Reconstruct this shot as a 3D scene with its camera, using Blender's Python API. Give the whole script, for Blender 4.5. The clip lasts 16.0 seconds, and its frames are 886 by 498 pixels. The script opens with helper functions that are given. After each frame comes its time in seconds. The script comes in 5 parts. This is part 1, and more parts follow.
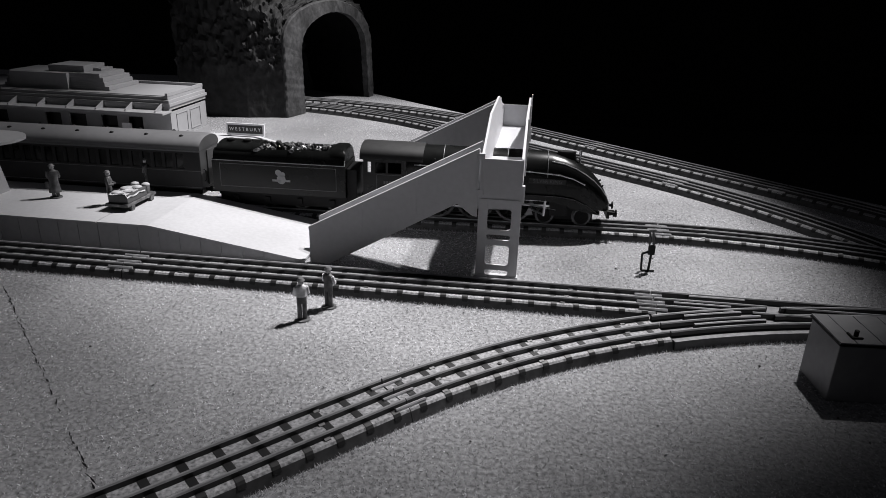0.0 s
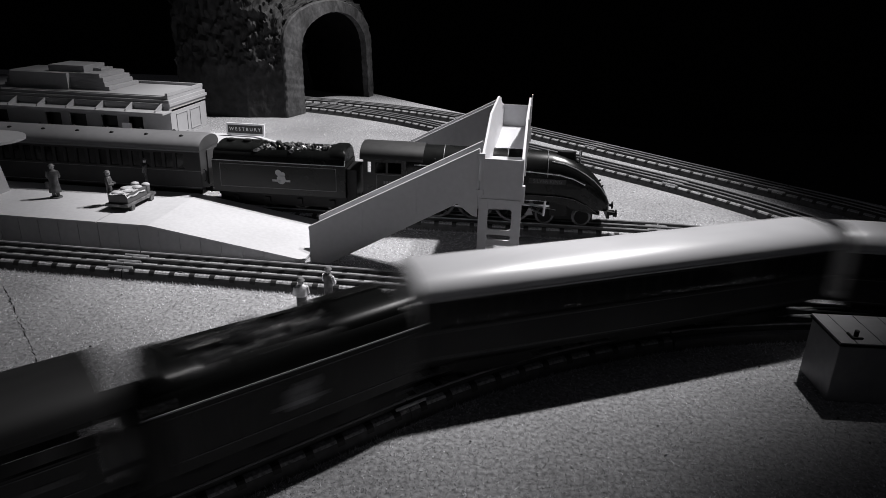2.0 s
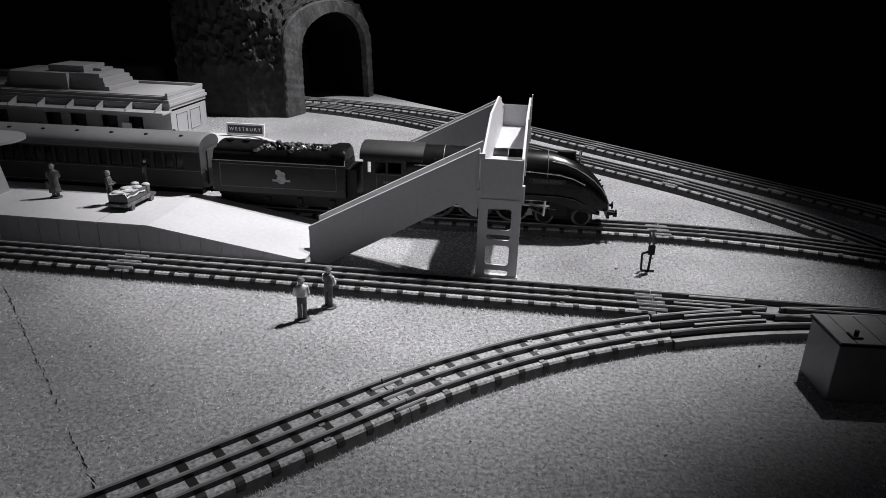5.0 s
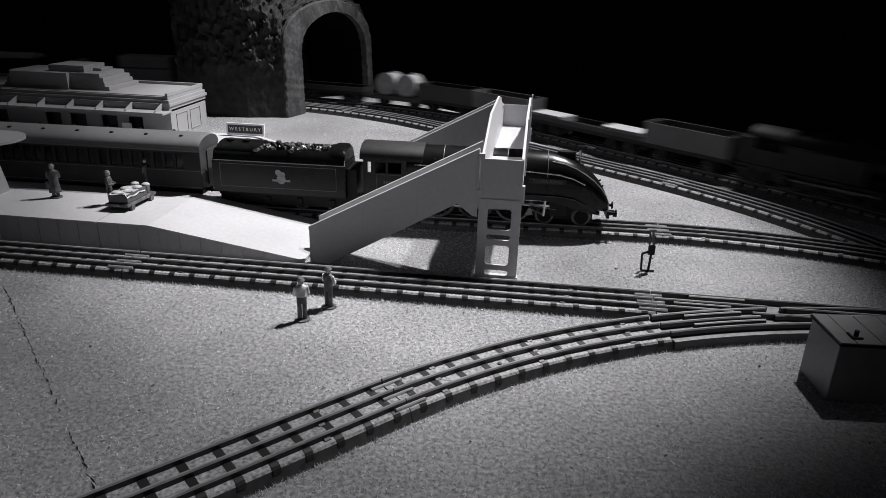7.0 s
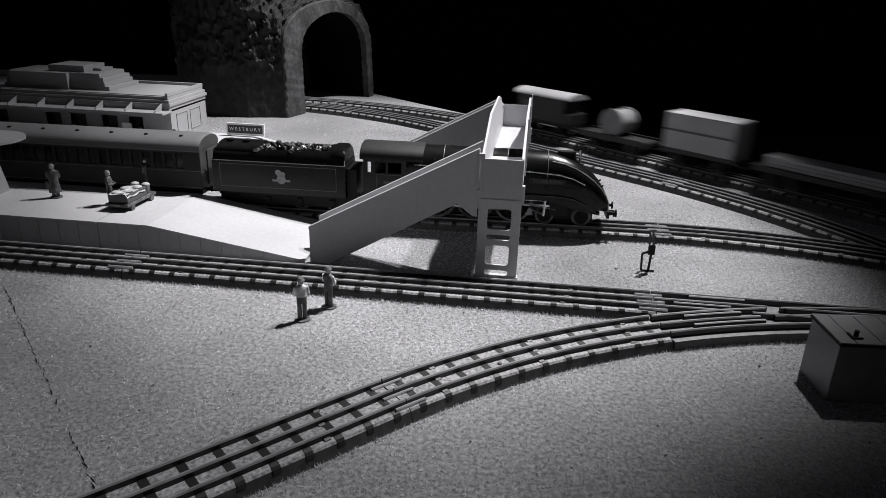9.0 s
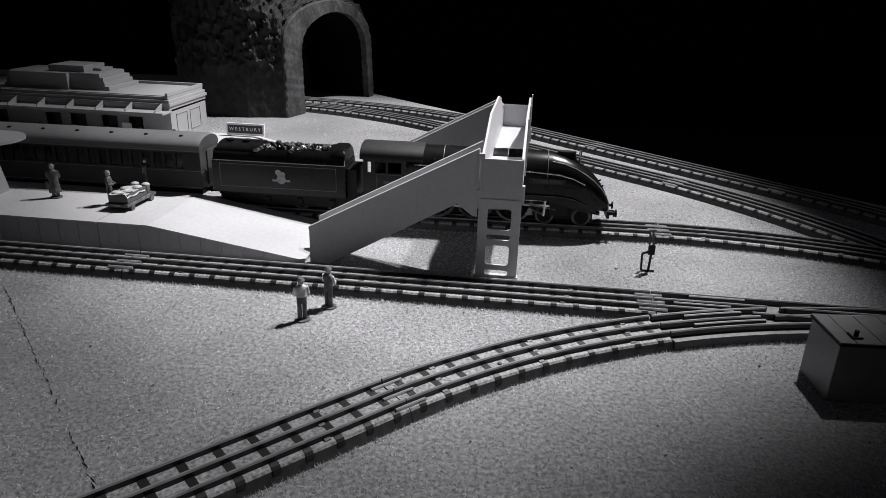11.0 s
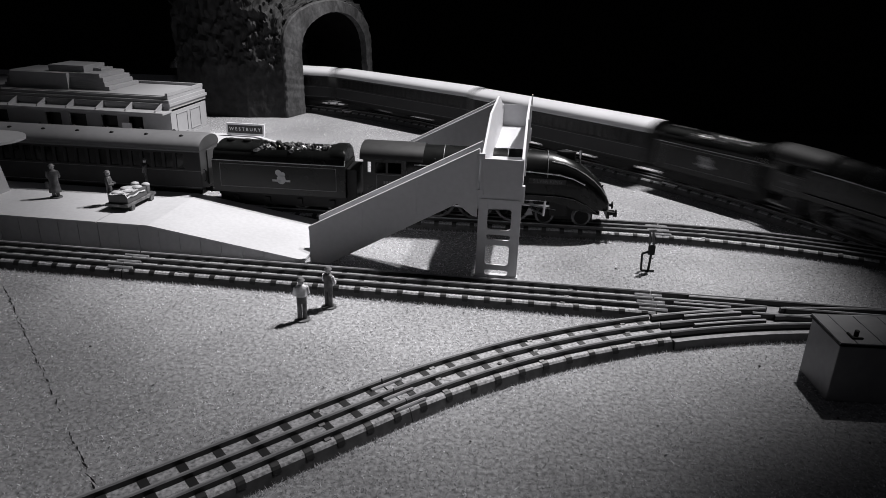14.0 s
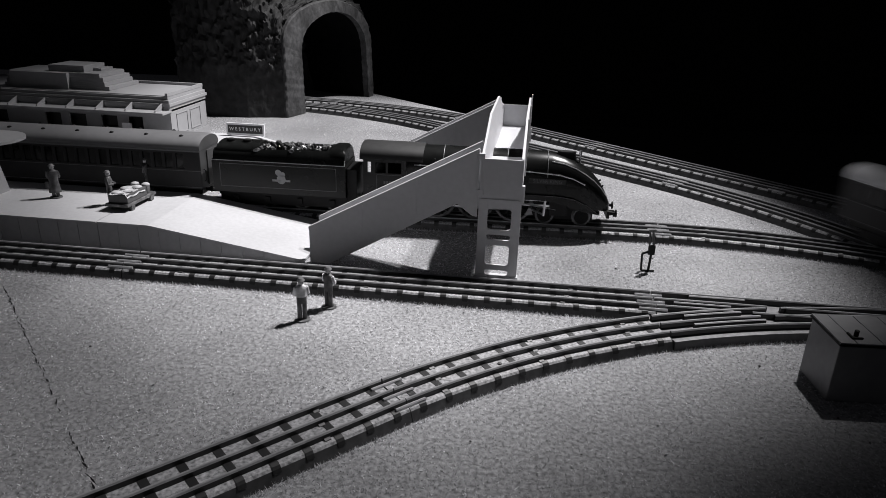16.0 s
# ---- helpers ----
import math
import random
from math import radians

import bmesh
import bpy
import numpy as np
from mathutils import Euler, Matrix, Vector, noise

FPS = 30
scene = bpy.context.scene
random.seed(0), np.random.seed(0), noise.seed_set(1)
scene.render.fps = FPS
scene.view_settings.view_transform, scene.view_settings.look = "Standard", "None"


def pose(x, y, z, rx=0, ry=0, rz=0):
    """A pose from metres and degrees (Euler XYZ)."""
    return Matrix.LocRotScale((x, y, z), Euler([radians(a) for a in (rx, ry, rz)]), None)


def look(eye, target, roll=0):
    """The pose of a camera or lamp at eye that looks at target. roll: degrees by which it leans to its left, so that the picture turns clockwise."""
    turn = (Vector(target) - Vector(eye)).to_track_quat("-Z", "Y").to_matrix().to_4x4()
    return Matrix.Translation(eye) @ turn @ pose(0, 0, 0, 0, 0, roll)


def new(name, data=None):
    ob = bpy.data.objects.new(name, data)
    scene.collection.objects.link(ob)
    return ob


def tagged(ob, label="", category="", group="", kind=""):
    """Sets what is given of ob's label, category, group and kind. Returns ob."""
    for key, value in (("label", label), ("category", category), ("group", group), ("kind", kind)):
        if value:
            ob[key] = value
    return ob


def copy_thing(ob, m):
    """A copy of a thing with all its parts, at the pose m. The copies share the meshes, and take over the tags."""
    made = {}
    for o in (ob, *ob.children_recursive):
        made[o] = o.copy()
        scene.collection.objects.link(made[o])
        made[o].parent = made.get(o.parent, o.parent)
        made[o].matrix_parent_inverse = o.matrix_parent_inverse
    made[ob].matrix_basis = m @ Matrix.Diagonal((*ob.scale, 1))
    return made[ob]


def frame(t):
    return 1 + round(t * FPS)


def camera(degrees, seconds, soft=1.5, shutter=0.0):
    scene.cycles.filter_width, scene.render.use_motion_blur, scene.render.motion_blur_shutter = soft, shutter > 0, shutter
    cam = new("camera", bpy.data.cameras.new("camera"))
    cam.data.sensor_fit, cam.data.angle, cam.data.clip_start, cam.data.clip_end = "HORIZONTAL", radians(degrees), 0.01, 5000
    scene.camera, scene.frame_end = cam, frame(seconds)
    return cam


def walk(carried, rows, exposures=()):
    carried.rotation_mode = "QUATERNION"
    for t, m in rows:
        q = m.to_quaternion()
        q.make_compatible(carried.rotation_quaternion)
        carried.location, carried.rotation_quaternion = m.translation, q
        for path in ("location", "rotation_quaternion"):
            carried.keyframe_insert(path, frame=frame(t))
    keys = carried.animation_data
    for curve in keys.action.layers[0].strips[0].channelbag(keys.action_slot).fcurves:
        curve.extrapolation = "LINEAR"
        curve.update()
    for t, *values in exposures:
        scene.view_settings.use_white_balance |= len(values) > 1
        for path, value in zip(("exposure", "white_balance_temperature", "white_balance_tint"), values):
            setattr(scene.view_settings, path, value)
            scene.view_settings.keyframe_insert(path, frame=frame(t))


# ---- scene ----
# A model railway at about 1:76, lit by two hanging lamps in a dark room.
EYE = (0.0, 0.0, 0.1658)
AIM = (0.0, math.cos(radians(21.26)), 0.1658 - math.sin(radians(21.26)))
cam = camera(66.2, 16.0, 0.85, 0.85)
walk(cam, [(0.0, look(EYE, AIM, 1.93)), (16.0, look(EYE, AIM, 1.93))], [(0.0, 0.0), (16.0, 0.0)])

# ---- light ----
world = bpy.data.worlds.new("dark_room")
scene.world = world
world.use_nodes = True
world.node_tree.nodes["Background"].inputs["Color"].default_value = (0.9, 0.9, 1.0, 1)
world.node_tree.nodes["Background"].inputs["Strength"].default_value = 0.018


def spotlight(energy, eye, aim, spread, blend, oval, turn):
    """A shaded lamp on the rail over the layout, with an oval beam."""
    data = bpy.data.lights.new("hanging_lamp", "SPOT")
    data.energy = energy
    data.spot_size = radians(spread)
    data.spot_blend = blend
    data.shadow_soft_size = 0.022
    data.color = (1.0, 0.98, 0.99)
    ob = new("hanging_lamp", data)
    ob.matrix_world = look(eye, aim) @ Matrix.Rotation(turn, 4, "Z") @ Matrix.Diagonal((oval, 1, 1, 1))
    tagged(ob, "shaded lamp hanging over the layout", "lamp", "lamps over the layout")


spotlight(156.0, (0.55, 0.91, 1.40), (-0.031, 0.660, 0.0), 35.3, 0.48, 0.608, 1.536)
spotlight(80.0, (0.80, 1.00, 1.40), (-0.215, 0.359, 0.0), 33.0, 0.64, 0.472, 1.372)


# ---- materials ----
def material(name, base, rough=0.6, metal=0.0, grain=0.0, scale=200.0, bump=0.0, stain=0.0, stain_scale=25.0, coat=0.0, per_island=0.0, per_object=0.0, spec=0.5):
    """A grey-toned surface with fine grain, larger stains and relief at real size."""
    m = bpy.data.materials.new(name)
    m.use_nodes = True
    nt = m.node_tree
    b = nt.nodes["Principled BSDF"]
    b.inputs["Roughness"].default_value = rough
    b.inputs["Metallic"].default_value = metal
    b.inputs["Specular IOR Level"].default_value = spec
    b.inputs["Coat Weight"].default_value = coat
    if not isinstance(base, tuple):
        base = (base, base, base * 1.03)
    tc = nt.nodes.new("ShaderNodeTexCoord")
    fine = nt.nodes.new("ShaderNodeTexNoise")
    fine.inputs["Scale"].default_value = scale
    fine.inputs["Detail"].default_value = 5
    nt.links.new(tc.outputs["Object"], fine.inputs["Vector"])
    big = nt.nodes.new("ShaderNodeTexNoise")
    big.inputs["Scale"].default_value = stain_scale
    big.inputs["Detail"].default_value = 4
    nt.links.new(tc.outputs["Object"], big.inputs["Vector"])
    rng = nt.nodes.new("ShaderNodeMapRange")
    rng.inputs["From Min"].default_value, rng.inputs["From Max"].default_value = 0.3, 0.7
    rng.inputs["To Min"].default_value, rng.inputs["To Max"].default_value = 1 - grain, 1 + grain
    nt.links.new(fine.outputs["Fac"], rng.inputs["Value"])
    rng2 = nt.nodes.new("ShaderNodeMapRange")
    rng2.inputs["From Min"].default_value, rng2.inputs["From Max"].default_value = 0.3, 0.7
    rng2.inputs["To Min"].default_value, rng2.inputs["To Max"].default_value = 1 - stain, 1 + stain
    nt.links.new(big.outputs["Fac"], rng2.inputs["Value"])
    mul = nt.nodes.new("ShaderNodeMath")
    mul.operation = "MULTIPLY"
    nt.links.new(rng.outputs["Result"], mul.inputs[0])
    nt.links.new(rng2.outputs["Result"], mul.inputs[1])
    value = mul.outputs[0]
    if per_island or per_object:
        rnd = nt.nodes.new("ShaderNodeNewGeometry" if per_island else "ShaderNodeObjectInfo")
        r3 = nt.nodes.new("ShaderNodeMapRange")
        amount = per_island or per_object
        r3.inputs["To Min"].default_value, r3.inputs["To Max"].default_value = 1 - amount, 1 + amount
        nt.links.new(rnd.outputs["Random Per Island" if per_island else "Random"], r3.inputs["Value"])
        mul2 = nt.nodes.new("ShaderNodeMath")
        mul2.operation = "MULTIPLY"
        nt.links.new(value, mul2.inputs[0])
        nt.links.new(r3.outputs["Result"], mul2.inputs[1])
        value = mul2.outputs[0]
    vec = nt.nodes.new("ShaderNodeVectorMath")
    vec.operation = "SCALE"
    vec.inputs[0].default_value = base
    nt.links.new(value, vec.inputs["Scale"])
    nt.links.new(vec.outputs["Vector"], b.inputs["Base Color"])
    rr = nt.nodes.new("ShaderNodeMapRange")
    rr.inputs["To Min"].default_value, rr.inputs["To Max"].default_value = max(0.03, rough - 0.08), min(1, rough + 0.1)
    nt.links.new(big.outputs["Fac"], rr.inputs["Value"])
    nt.links.new(rr.outputs["Result"], b.inputs["Roughness"])
    if bump:
        bp = nt.nodes.new("ShaderNodeBump")
        bp.inputs["Strength"].default_value = 0.6
        bp.inputs["Distance"].default_value = bump
        nt.links.new(fine.outputs["Fac"], bp.inputs["Height"])
        nt.links.new(bp.outputs["Normal"], b.inputs["Normal"])
    return m


BAIZE = material("baize", 0.28, 0.95, grain=0.5, scale=520, bump=0.0006, stain=0.16, stain_scale=16, spec=0.1)
FIBRE = material("baize_fibre", 0.72, 0.9, grain=0.1, stain=0.14, stain_scale=16, per_island=0.45, spec=0.15)
def let_through(m, share):
    """Thin pile lets light through."""
    nt = m.node_tree
    out, pr = nt.nodes["Material Output"], nt.nodes["Principled BSDF"]
    tr, mix = nt.nodes.new("ShaderNodeBsdfTranslucent"), nt.nodes.new("ShaderNodeMixShader")
    mix.inputs["Fac"].default_value = share
    src = pr.inputs["Base Color"].links[0].from_socket
    nt.links.new(src, tr.inputs["Color"])
    nt.links.new(pr.outputs[0], mix.inputs[1])
    nt.links.new(tr.outputs[0], mix.inputs[2])
    nt.links.new(mix.outputs[0], out.inputs["Surface"])


let_through(FIBRE, 0.5)
BOARD = material("board_edge", 0.12, 0.7, grain=0.2, scale=60)
CLOTH = material("black_cloth", 0.035, 1.0, grain=0.2, scale=30, spec=0.0)
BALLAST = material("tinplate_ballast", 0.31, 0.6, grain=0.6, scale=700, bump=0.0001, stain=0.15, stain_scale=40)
BASE_SIDE_SHADED = material("tinplate_base_side", 0.06, 0.6, grain=0.3, scale=300, stain=0.2)
SLEEPER = material("sleeper_black", 0.018, 0.5, grain=0.3, scale=300, per_object=0.3)
RAIL_WORN = material("rail_worn_top", 0.36, 0.34, metal=0.3, grain=0.15, scale=120, stain=0.15, stain_scale=60)
RAIL = material("tinplate_rail", 0.022, 0.42, metal=0.1, grain=0.15, scale=150, stain=0.18, stain_scale=60)
JOINER = material("rail_joiner", 0.55, 0.35, metal=0.4, grain=0.15)
POINT_PLATE = material("turnout_plate", 0.24, 0.45, grain=0.25, scale=500, stain=0.2)
POINT_SIDE = material("turnout_side", 0.07, 0.5, grain=0.2, scale=300)
CONCRETE = material("platform_grey_plastic", 0.46, 0.6, grain=0.05, scale=400, bump=0.00005, stain=0.05, stain_scale=20)
CONCRETE_SIDE = material("platform_wall_grey", 0.42, 0.55, grain=0.06, scale=300, stain=0.08)
BRIDGE = material("bridge_plastic", 0.57, 0.42, grain=0.04, scale=300, stain=0.05)
STATION = material("station_plastic", 0.29, 0.5, grain=0.04, scale=300, stain=0.06)
DARKVOID = material("dark_window", 0.01, 0.3)
STONE = material("tunnel_stone", 0.022, 0.8, grain=0.6, scale=110, bump=0.002, stain=0.45, stain_scale=28)
# near-black colour carries the shade inside the tunnel
TUNNEL_SHADE = material("tunnel_shade", 0.004, 0.95, grain=0.4, scale=80, spec=0.05)
ARCH = material("tunnel_arch_stone", 0.055, 0.8, grain=0.4, scale=190, bump=0.0012, stain=0.5, stain_scale=45)
LOCO = material("loco_green_enamel", (0.0068, 0.0072, 0.0070), 0.26, grain=0.2, scale=200, stain=0.3, spec=0.28)
LOCO_BLACK = material("loco_black", 0.006, 0.5, grain=0.2, scale=300, spec=0.25)
CAB_ROOF = material("cab_roof_grey", 0.011, 0.6, grain=0.35, scale=200, stain=0.2)
LINING = material("lining_pale", 0.32, 0.45, grain=0.1)
LINE_DIM = material("lining_dim", 0.10, 0.45, grain=0.1)
LINE_BRIGHT = material("ridge_highlight", 0.40, 0.35, metal=0.3, grain=0.2)
STEEL = material("bright_steel", 0.62, 0.28, metal=0.95, grain=0.1, scale=300)
WHEEL = material("wheel_dark_steel", 0.009, 0.6, metal=0.0, grain=0.2, spec=0.15)
TYRE = material("wheel_tyre", 0.12, 0.4, metal=0.7, grain=0.1)
COAL = material("coal", 0.05, 0.3, grain=0.5, scale=400, bump=0.0006, per_island=0.6)
COACH_UP = material("coach_upper_panel", 0.027, 0.42, grain=0.1, scale=150, stain=0.2, spec=0.14)
COACH_END = material("coach_end_wall", 0.055, 0.5, grain=0.15, scale=150, stain=0.3)
COACH_LOW = material("coach_lower_panel", 0.034, 0.42, grain=0.1, scale=150, stain=0.2, spec=0.14)
COACH_ROOF = material("coach_roof_grey", 0.60, 0.33, grain=0.04, scale=200, stain=0.07, stain_scale=18, coat=0.1)
COACH_ROOF_DULL = material("coach_roof_dull", 0.16, 0.38, grain=0.05, scale=200, stain=0.1, stain_scale=18)
PANE = material("coach_window", 0.006, 0.16, grain=0.2, scale=120, stain=0.7, stain_scale=60, spec=0.3)
SIGN_BLACK = material("sign_black", 0.015, 0.4)
SIGN_WHITE = material("sign_white", 0.75, 0.5, grain=0.03)
SHED = material("shed_grey_tin", 0.30, 0.42, grain=0.08, scale=250, stain=0.12)
SHED_ROOF = material("shed_roof_tin", 0.24, 0.42, grain=0.08, scale=250, stain=0.12)
FIGURE = material("painted_figurine", 0.09, 0.55, grain=0.4, scale=350, stain=0.7, stain_scale=160)
FIGURE_PALE = material("painted_figurine_pale", 0.6, 0.55, grain=0.3, scale=350, stain=0.6, stain_scale=160)
FIGURE_FACE = material("painted_figurine_face", 0.4, 0.55, grain=0.2)
LUGGAGE = material("luggage", 0.45, 0.6, grain=0.25, scale=260, stain=0.3, stain_scale=120)
WAGON_GREY = material("wagon_grey", 0.08, 0.5, grain=0.12, scale=200, stain=0.2)
WAGON_DARK = material("wagon_dark", 0.015, 0.5, grain=0.15, scale=200, stain=0.2)
WAGON_WHITE = material("wagon_white", 0.36, 0.5, grain=0.06, scale=200, stain=0.1)
DRUM = material("drum_wood", 0.22, 0.55, grain=0.2, scale=200, stain=0.2)
CRUMB = material("scenic_crumb", 0.6, 0.7, grain=0.2, per_island=0.3)
CRUMB_DARK = material("dark_crumb", 0.04, 0.7, grain=0.2)
SEAM = material("seam_shadow", 0.03, 1.0, grain=0.3, spec=0.0)


# ---- mesh helpers ----
def finish(name, bm, mat, smooth=False):
    bmesh.ops.recalc_face_normals(bm, faces=bm.faces)
    me = bpy.data.meshes.new(name)
    bm.to_mesh(me)
    bm.free()
    for m in mat if isinstance(mat, (list, tuple)) else (mat,):
        me.materials.append(m)
    if smooth:
        for f in me.polygons:
            f.use_smooth = True
        me.set_sharp_from_angle(angle=radians(38))
    return me


def rail_part(bm, parent):
    """A rail with its worn running surface."""
    for f in bm.faces:
        f.normal_update()
        f.material_index = 1 if abs(f.normal.z) > 0.45 and f.calc_center_median().z > 0.0075 else 0
    return part("rail", bm, [RAIL, RAIL_WORN], parent)


def part(name, bm, mat, parent, label="", smooth=False):
    ob = new(name, finish(name, bm, mat, smooth))
    ob.parent = parent
    if label:
        tagged(ob, label)
    return ob


def thing(name, label, category, group="", kind=""):
    ob = new(name)
    ob.empty_display_size = 0.02
    return tagged(ob, label, category, group, kind)


def box(bm, x0, x1, y0, y1, z0, z1, bevel=0.0, mat=0):
    v = [bm.verts.new((x, y, z)) for z in (z0, z1) for y in (y0, y1) for x in (x0, x1)]
    fs = [bm.faces.new([v[i] for i in q]) for q in ((0, 2, 3, 1), (4, 5, 7, 6), (0, 1, 5, 4), (1, 3, 7, 5), (3, 2, 6, 7), (2, 0, 4, 6))]
    for f in fs:
        f.material_index = mat
    if bevel:
        edges = list({e for f in fs for e in f.edges})
        bmesh.ops.bevel(bm, geom=edges, offset=bevel, segments=2, affect="EDGES", profile=0.6)


def boxed(*args, **kw):
    bm = bmesh.new()
    box(bm, *args, **kw)
    return bm


def prism(bm, outline, axis, a, b, mat=0):
    """Extrudes an outline of (p, q) pairs along an axis from a to b; p, q are the other two axes in order."""
    def place(p, q, r):
        return {"x": (r, p, q), "y": (p, r, q), "z": (p, q, r)}[axis]
    lo = [bm.verts.new(place(p, q, a)) for p, q in outline]
    hi = [bm.verts.new(place(p, q, b)) for p, q in outline]
    n = len(outline)
    fs = [bm.faces.new(lo), bm.faces.new(hi)]
    for i in range(n):
        fs.append(bm.faces.new((lo[i], lo[(i + 1) % n], hi[(i + 1) % n], hi[i])))
    for f in fs:
        f.material_index = mat


def loft(bm, rings, closed=True, caps=True):
    vs = [[bm.verts.new(p) for p in r] for r in rings]
    n = len(rings[0])
    for a, b in zip(vs, vs[1:]):
        for i in range(n if closed else n - 1):
            j = (i + 1) % n
            bm.faces.new((a[i], a[j], b[j], b[i]))
    if caps and closed:
        bm.faces.new(vs[0])
        bm.faces.new(vs[-1])


def rod(bm, p, q, r, seg=8):
    """A round bar from p to q."""
    p, q = Vector(p), Vector(q)
    m = (q - p).to_track_quat("Z", "Y").to_matrix()
    loft(bm, [[tuple(c + m @ Vector((r * math.cos(2 * math.pi * i / seg), r * math.sin(2 * math.pi * i / seg), 0))) for i in range(seg)] for c in (p, q)])


def tube(bm, pts, r, seg=6):
    """A round bar bent along points."""
    pts = [Vector(p) for p in pts]
    rings = []
    for i, p in enumerate(pts):
        m = (pts[min(i + 1, len(pts) - 1)] - pts[max(i - 1, 0)]).to_track_quat("Z", "Y").to_matrix()
        rings.append([tuple(p + m @ Vector((r * math.cos(2 * math.pi * k / seg), r * math.sin(2 * math.pi * k / seg), 0))) for k in range(seg)])
    loft(bm, rings)


def lathe_y(bm, x, z, profile, seg=24):
    """A turned form about the y axis through (x, z): profile rows of (y, radius)."""
    loft(bm, [[(x + r * math.cos(2 * math.pi * i / seg), y, z + r * math.sin(2 * math.pi * i / seg)) for i in range(seg)] for y, r in profile])


def lathe_x(bm, y, z, profile, seg=24):
    loft(bm, [[(x, y + r * math.cos(2 * math.pi * i / seg), z + r * math.sin(2 * math.pi * i / seg)) for i in range(seg)] for x, r in profile])


def lathe_z(bm, x, y, profile, seg=20):
    loft(bm, [[(x + r * math.cos(2 * math.pi * i / seg), y + r * math.sin(2 * math.pi * i / seg), z) for i in range(seg)] for z, r in profile])


def lettering(word, size, mat, parent, m, name="lettering"):
    """Raised letters as a mesh."""
    cu = bpy.data.curves.new("letters", "FONT")
    cu.body, cu.size, cu.align_x, cu.align_y, cu.extrude, cu.resolution_u = word, size, "CENTER", "CENTER", 0.00008, 2
    tmp = bpy.data.objects.new("letters", cu)
    scene.collection.objects.link(tmp)
    bpy.context.view_layer.update()
    me = bpy.data.meshes.new_from_object(tmp.evaluated_get(bpy.context.evaluated_depsgraph_get()))
    bpy.data.objects.remove(tmp)
    me.materials.clear()
    me.materials.append(mat)
    ob = new(name, me)
    ob.parent = parent
    ob.matrix_basis = m
    return ob


# ---- plan: track centre lines ----
HEAD = math.atan2(-0.1075, 0.9942)          # heading of the station tracks
ORG = (0.0081, 0.3528)                      # a point on the platform track


def uv(u, v):
    """Plan place from a distance along and across the station tracks."""
    return (ORG[0] + 0.9942 * u + 0.1075 * v, ORG[1] - 0.1075 * u + 0.9942 * v)


def trace(x, y, heading, pieces, step=0.004):
    """A track centre line from a start and pieces: ('s', length) straight, ('l' or 'r', radius, degrees) curve."""
    pts = [(x, y)]
    for piece in pieces:
        if piece[0] == "s":
            n = max(1, int(piece[1] / step))
            for _ in range(n):
                x += math.cos(heading) * piece[1] / n
                y += math.sin(heading) * piece[1] / n
                pts.append((x, y))
        else:
            sign = 1 if piece[0] == "l" else -1
            n = max(2, int(piece[1] * math.radians(piece[2]) / step))
            da = sign * math.radians(piece[2]) / n
            chord = 2 * piece[1] * math.sin(abs(da) / 2)
            for _ in range(n):
                heading += da / 2
                x += math.cos(heading) * chord
                y += math.sin(heading) * chord
                heading += da / 2
                pts.append((x, y))
    return pts


def lengths(pts):
    out = [0.0]
    for a, b in zip(pts, pts[1:]):
        out.append(out[-1] + math.hypot(b[0] - a[0], b[1] - a[1]))
    return out


def along(pts, dist, s):
    """The place s metres along a line."""
    s = min(max(s, 0.0), dist[-1] - 1e-6)
    lo, hi = 0, len(dist) - 1
    while hi - lo > 1:
        mid = (lo + hi) // 2
        if dist[mid] <= s:
            lo = mid
        else:
            hi = mid
    f = (s - dist[lo]) / (dist[hi] - dist[lo])
    return (pts[lo][0] + f * (pts[hi][0] - pts[lo][0]), pts[lo][1] + f * (pts[hi][1] - pts[lo][1]))

# The near loop: stem, turnout curve, the run behind the viewer, the tunnel and the back straight.
STEM = 1.19
stem_at = uv(STEM + 0.26, 0)
loop_turn, loop_run = 46.0, 0.75
loop_pieces = [("s", STEM), ("l", 0.39, loop_turn), ("s", loop_run)]
_q = trace(*stem_at, HEAD + math.pi, loop_pieces)[-1]
_h = HEAD + math.pi + radians(loop_turn)
BACK_X, BACK_Y = -0.3293, 0.9529
loop_r = (BACK_Y - _q[1]) / (1 - math.cos(_h))
loop_deg = math.degrees(_h) % 360
loop_far = BACK_X - (_q[0] + loop_r * math.sin(_h))
loop_pieces += [("r", loop_r, loop_deg), ("s", loop_far)]
LOOP_BACK = lengths(trace(*stem_at, HEAD + math.pi, loop_pieces))[-1]
loop_pieces += [("r", 0.4542, 46.21), ("s", 0.2799), ("r", 0.5614, 26), ("s", 1.6)]
LOOP = trace(*stem_at, HEAD + math.pi, loop_pieces)
LOOP_D = lengths(LOOP)
# The outer back track.
OUT_X, OUT_Y = -0.3113, 0.9927
_r, _a = loop_r + 0.05, radians(loop_deg)
_x = OUT_X - loop_far - 0.02 - _r * math.sin(_a)
_y = OUT_Y - _r * (1 - math.cos(_a))
out_pieces = [("r", _r, loop_deg), ("s", loop_far + 0.02)]
OUT_BACK = lengths(trace(_x, _y, _a, out_pieces))[-1]
OUTER = trace(_x, _y, _a, out_pieces + [("r", 0.5559, 48.84), ("s", 0.3214), ("r", 0.4523, 22), ("s", 3.3)])
OUTER_D = lengths(OUTER)
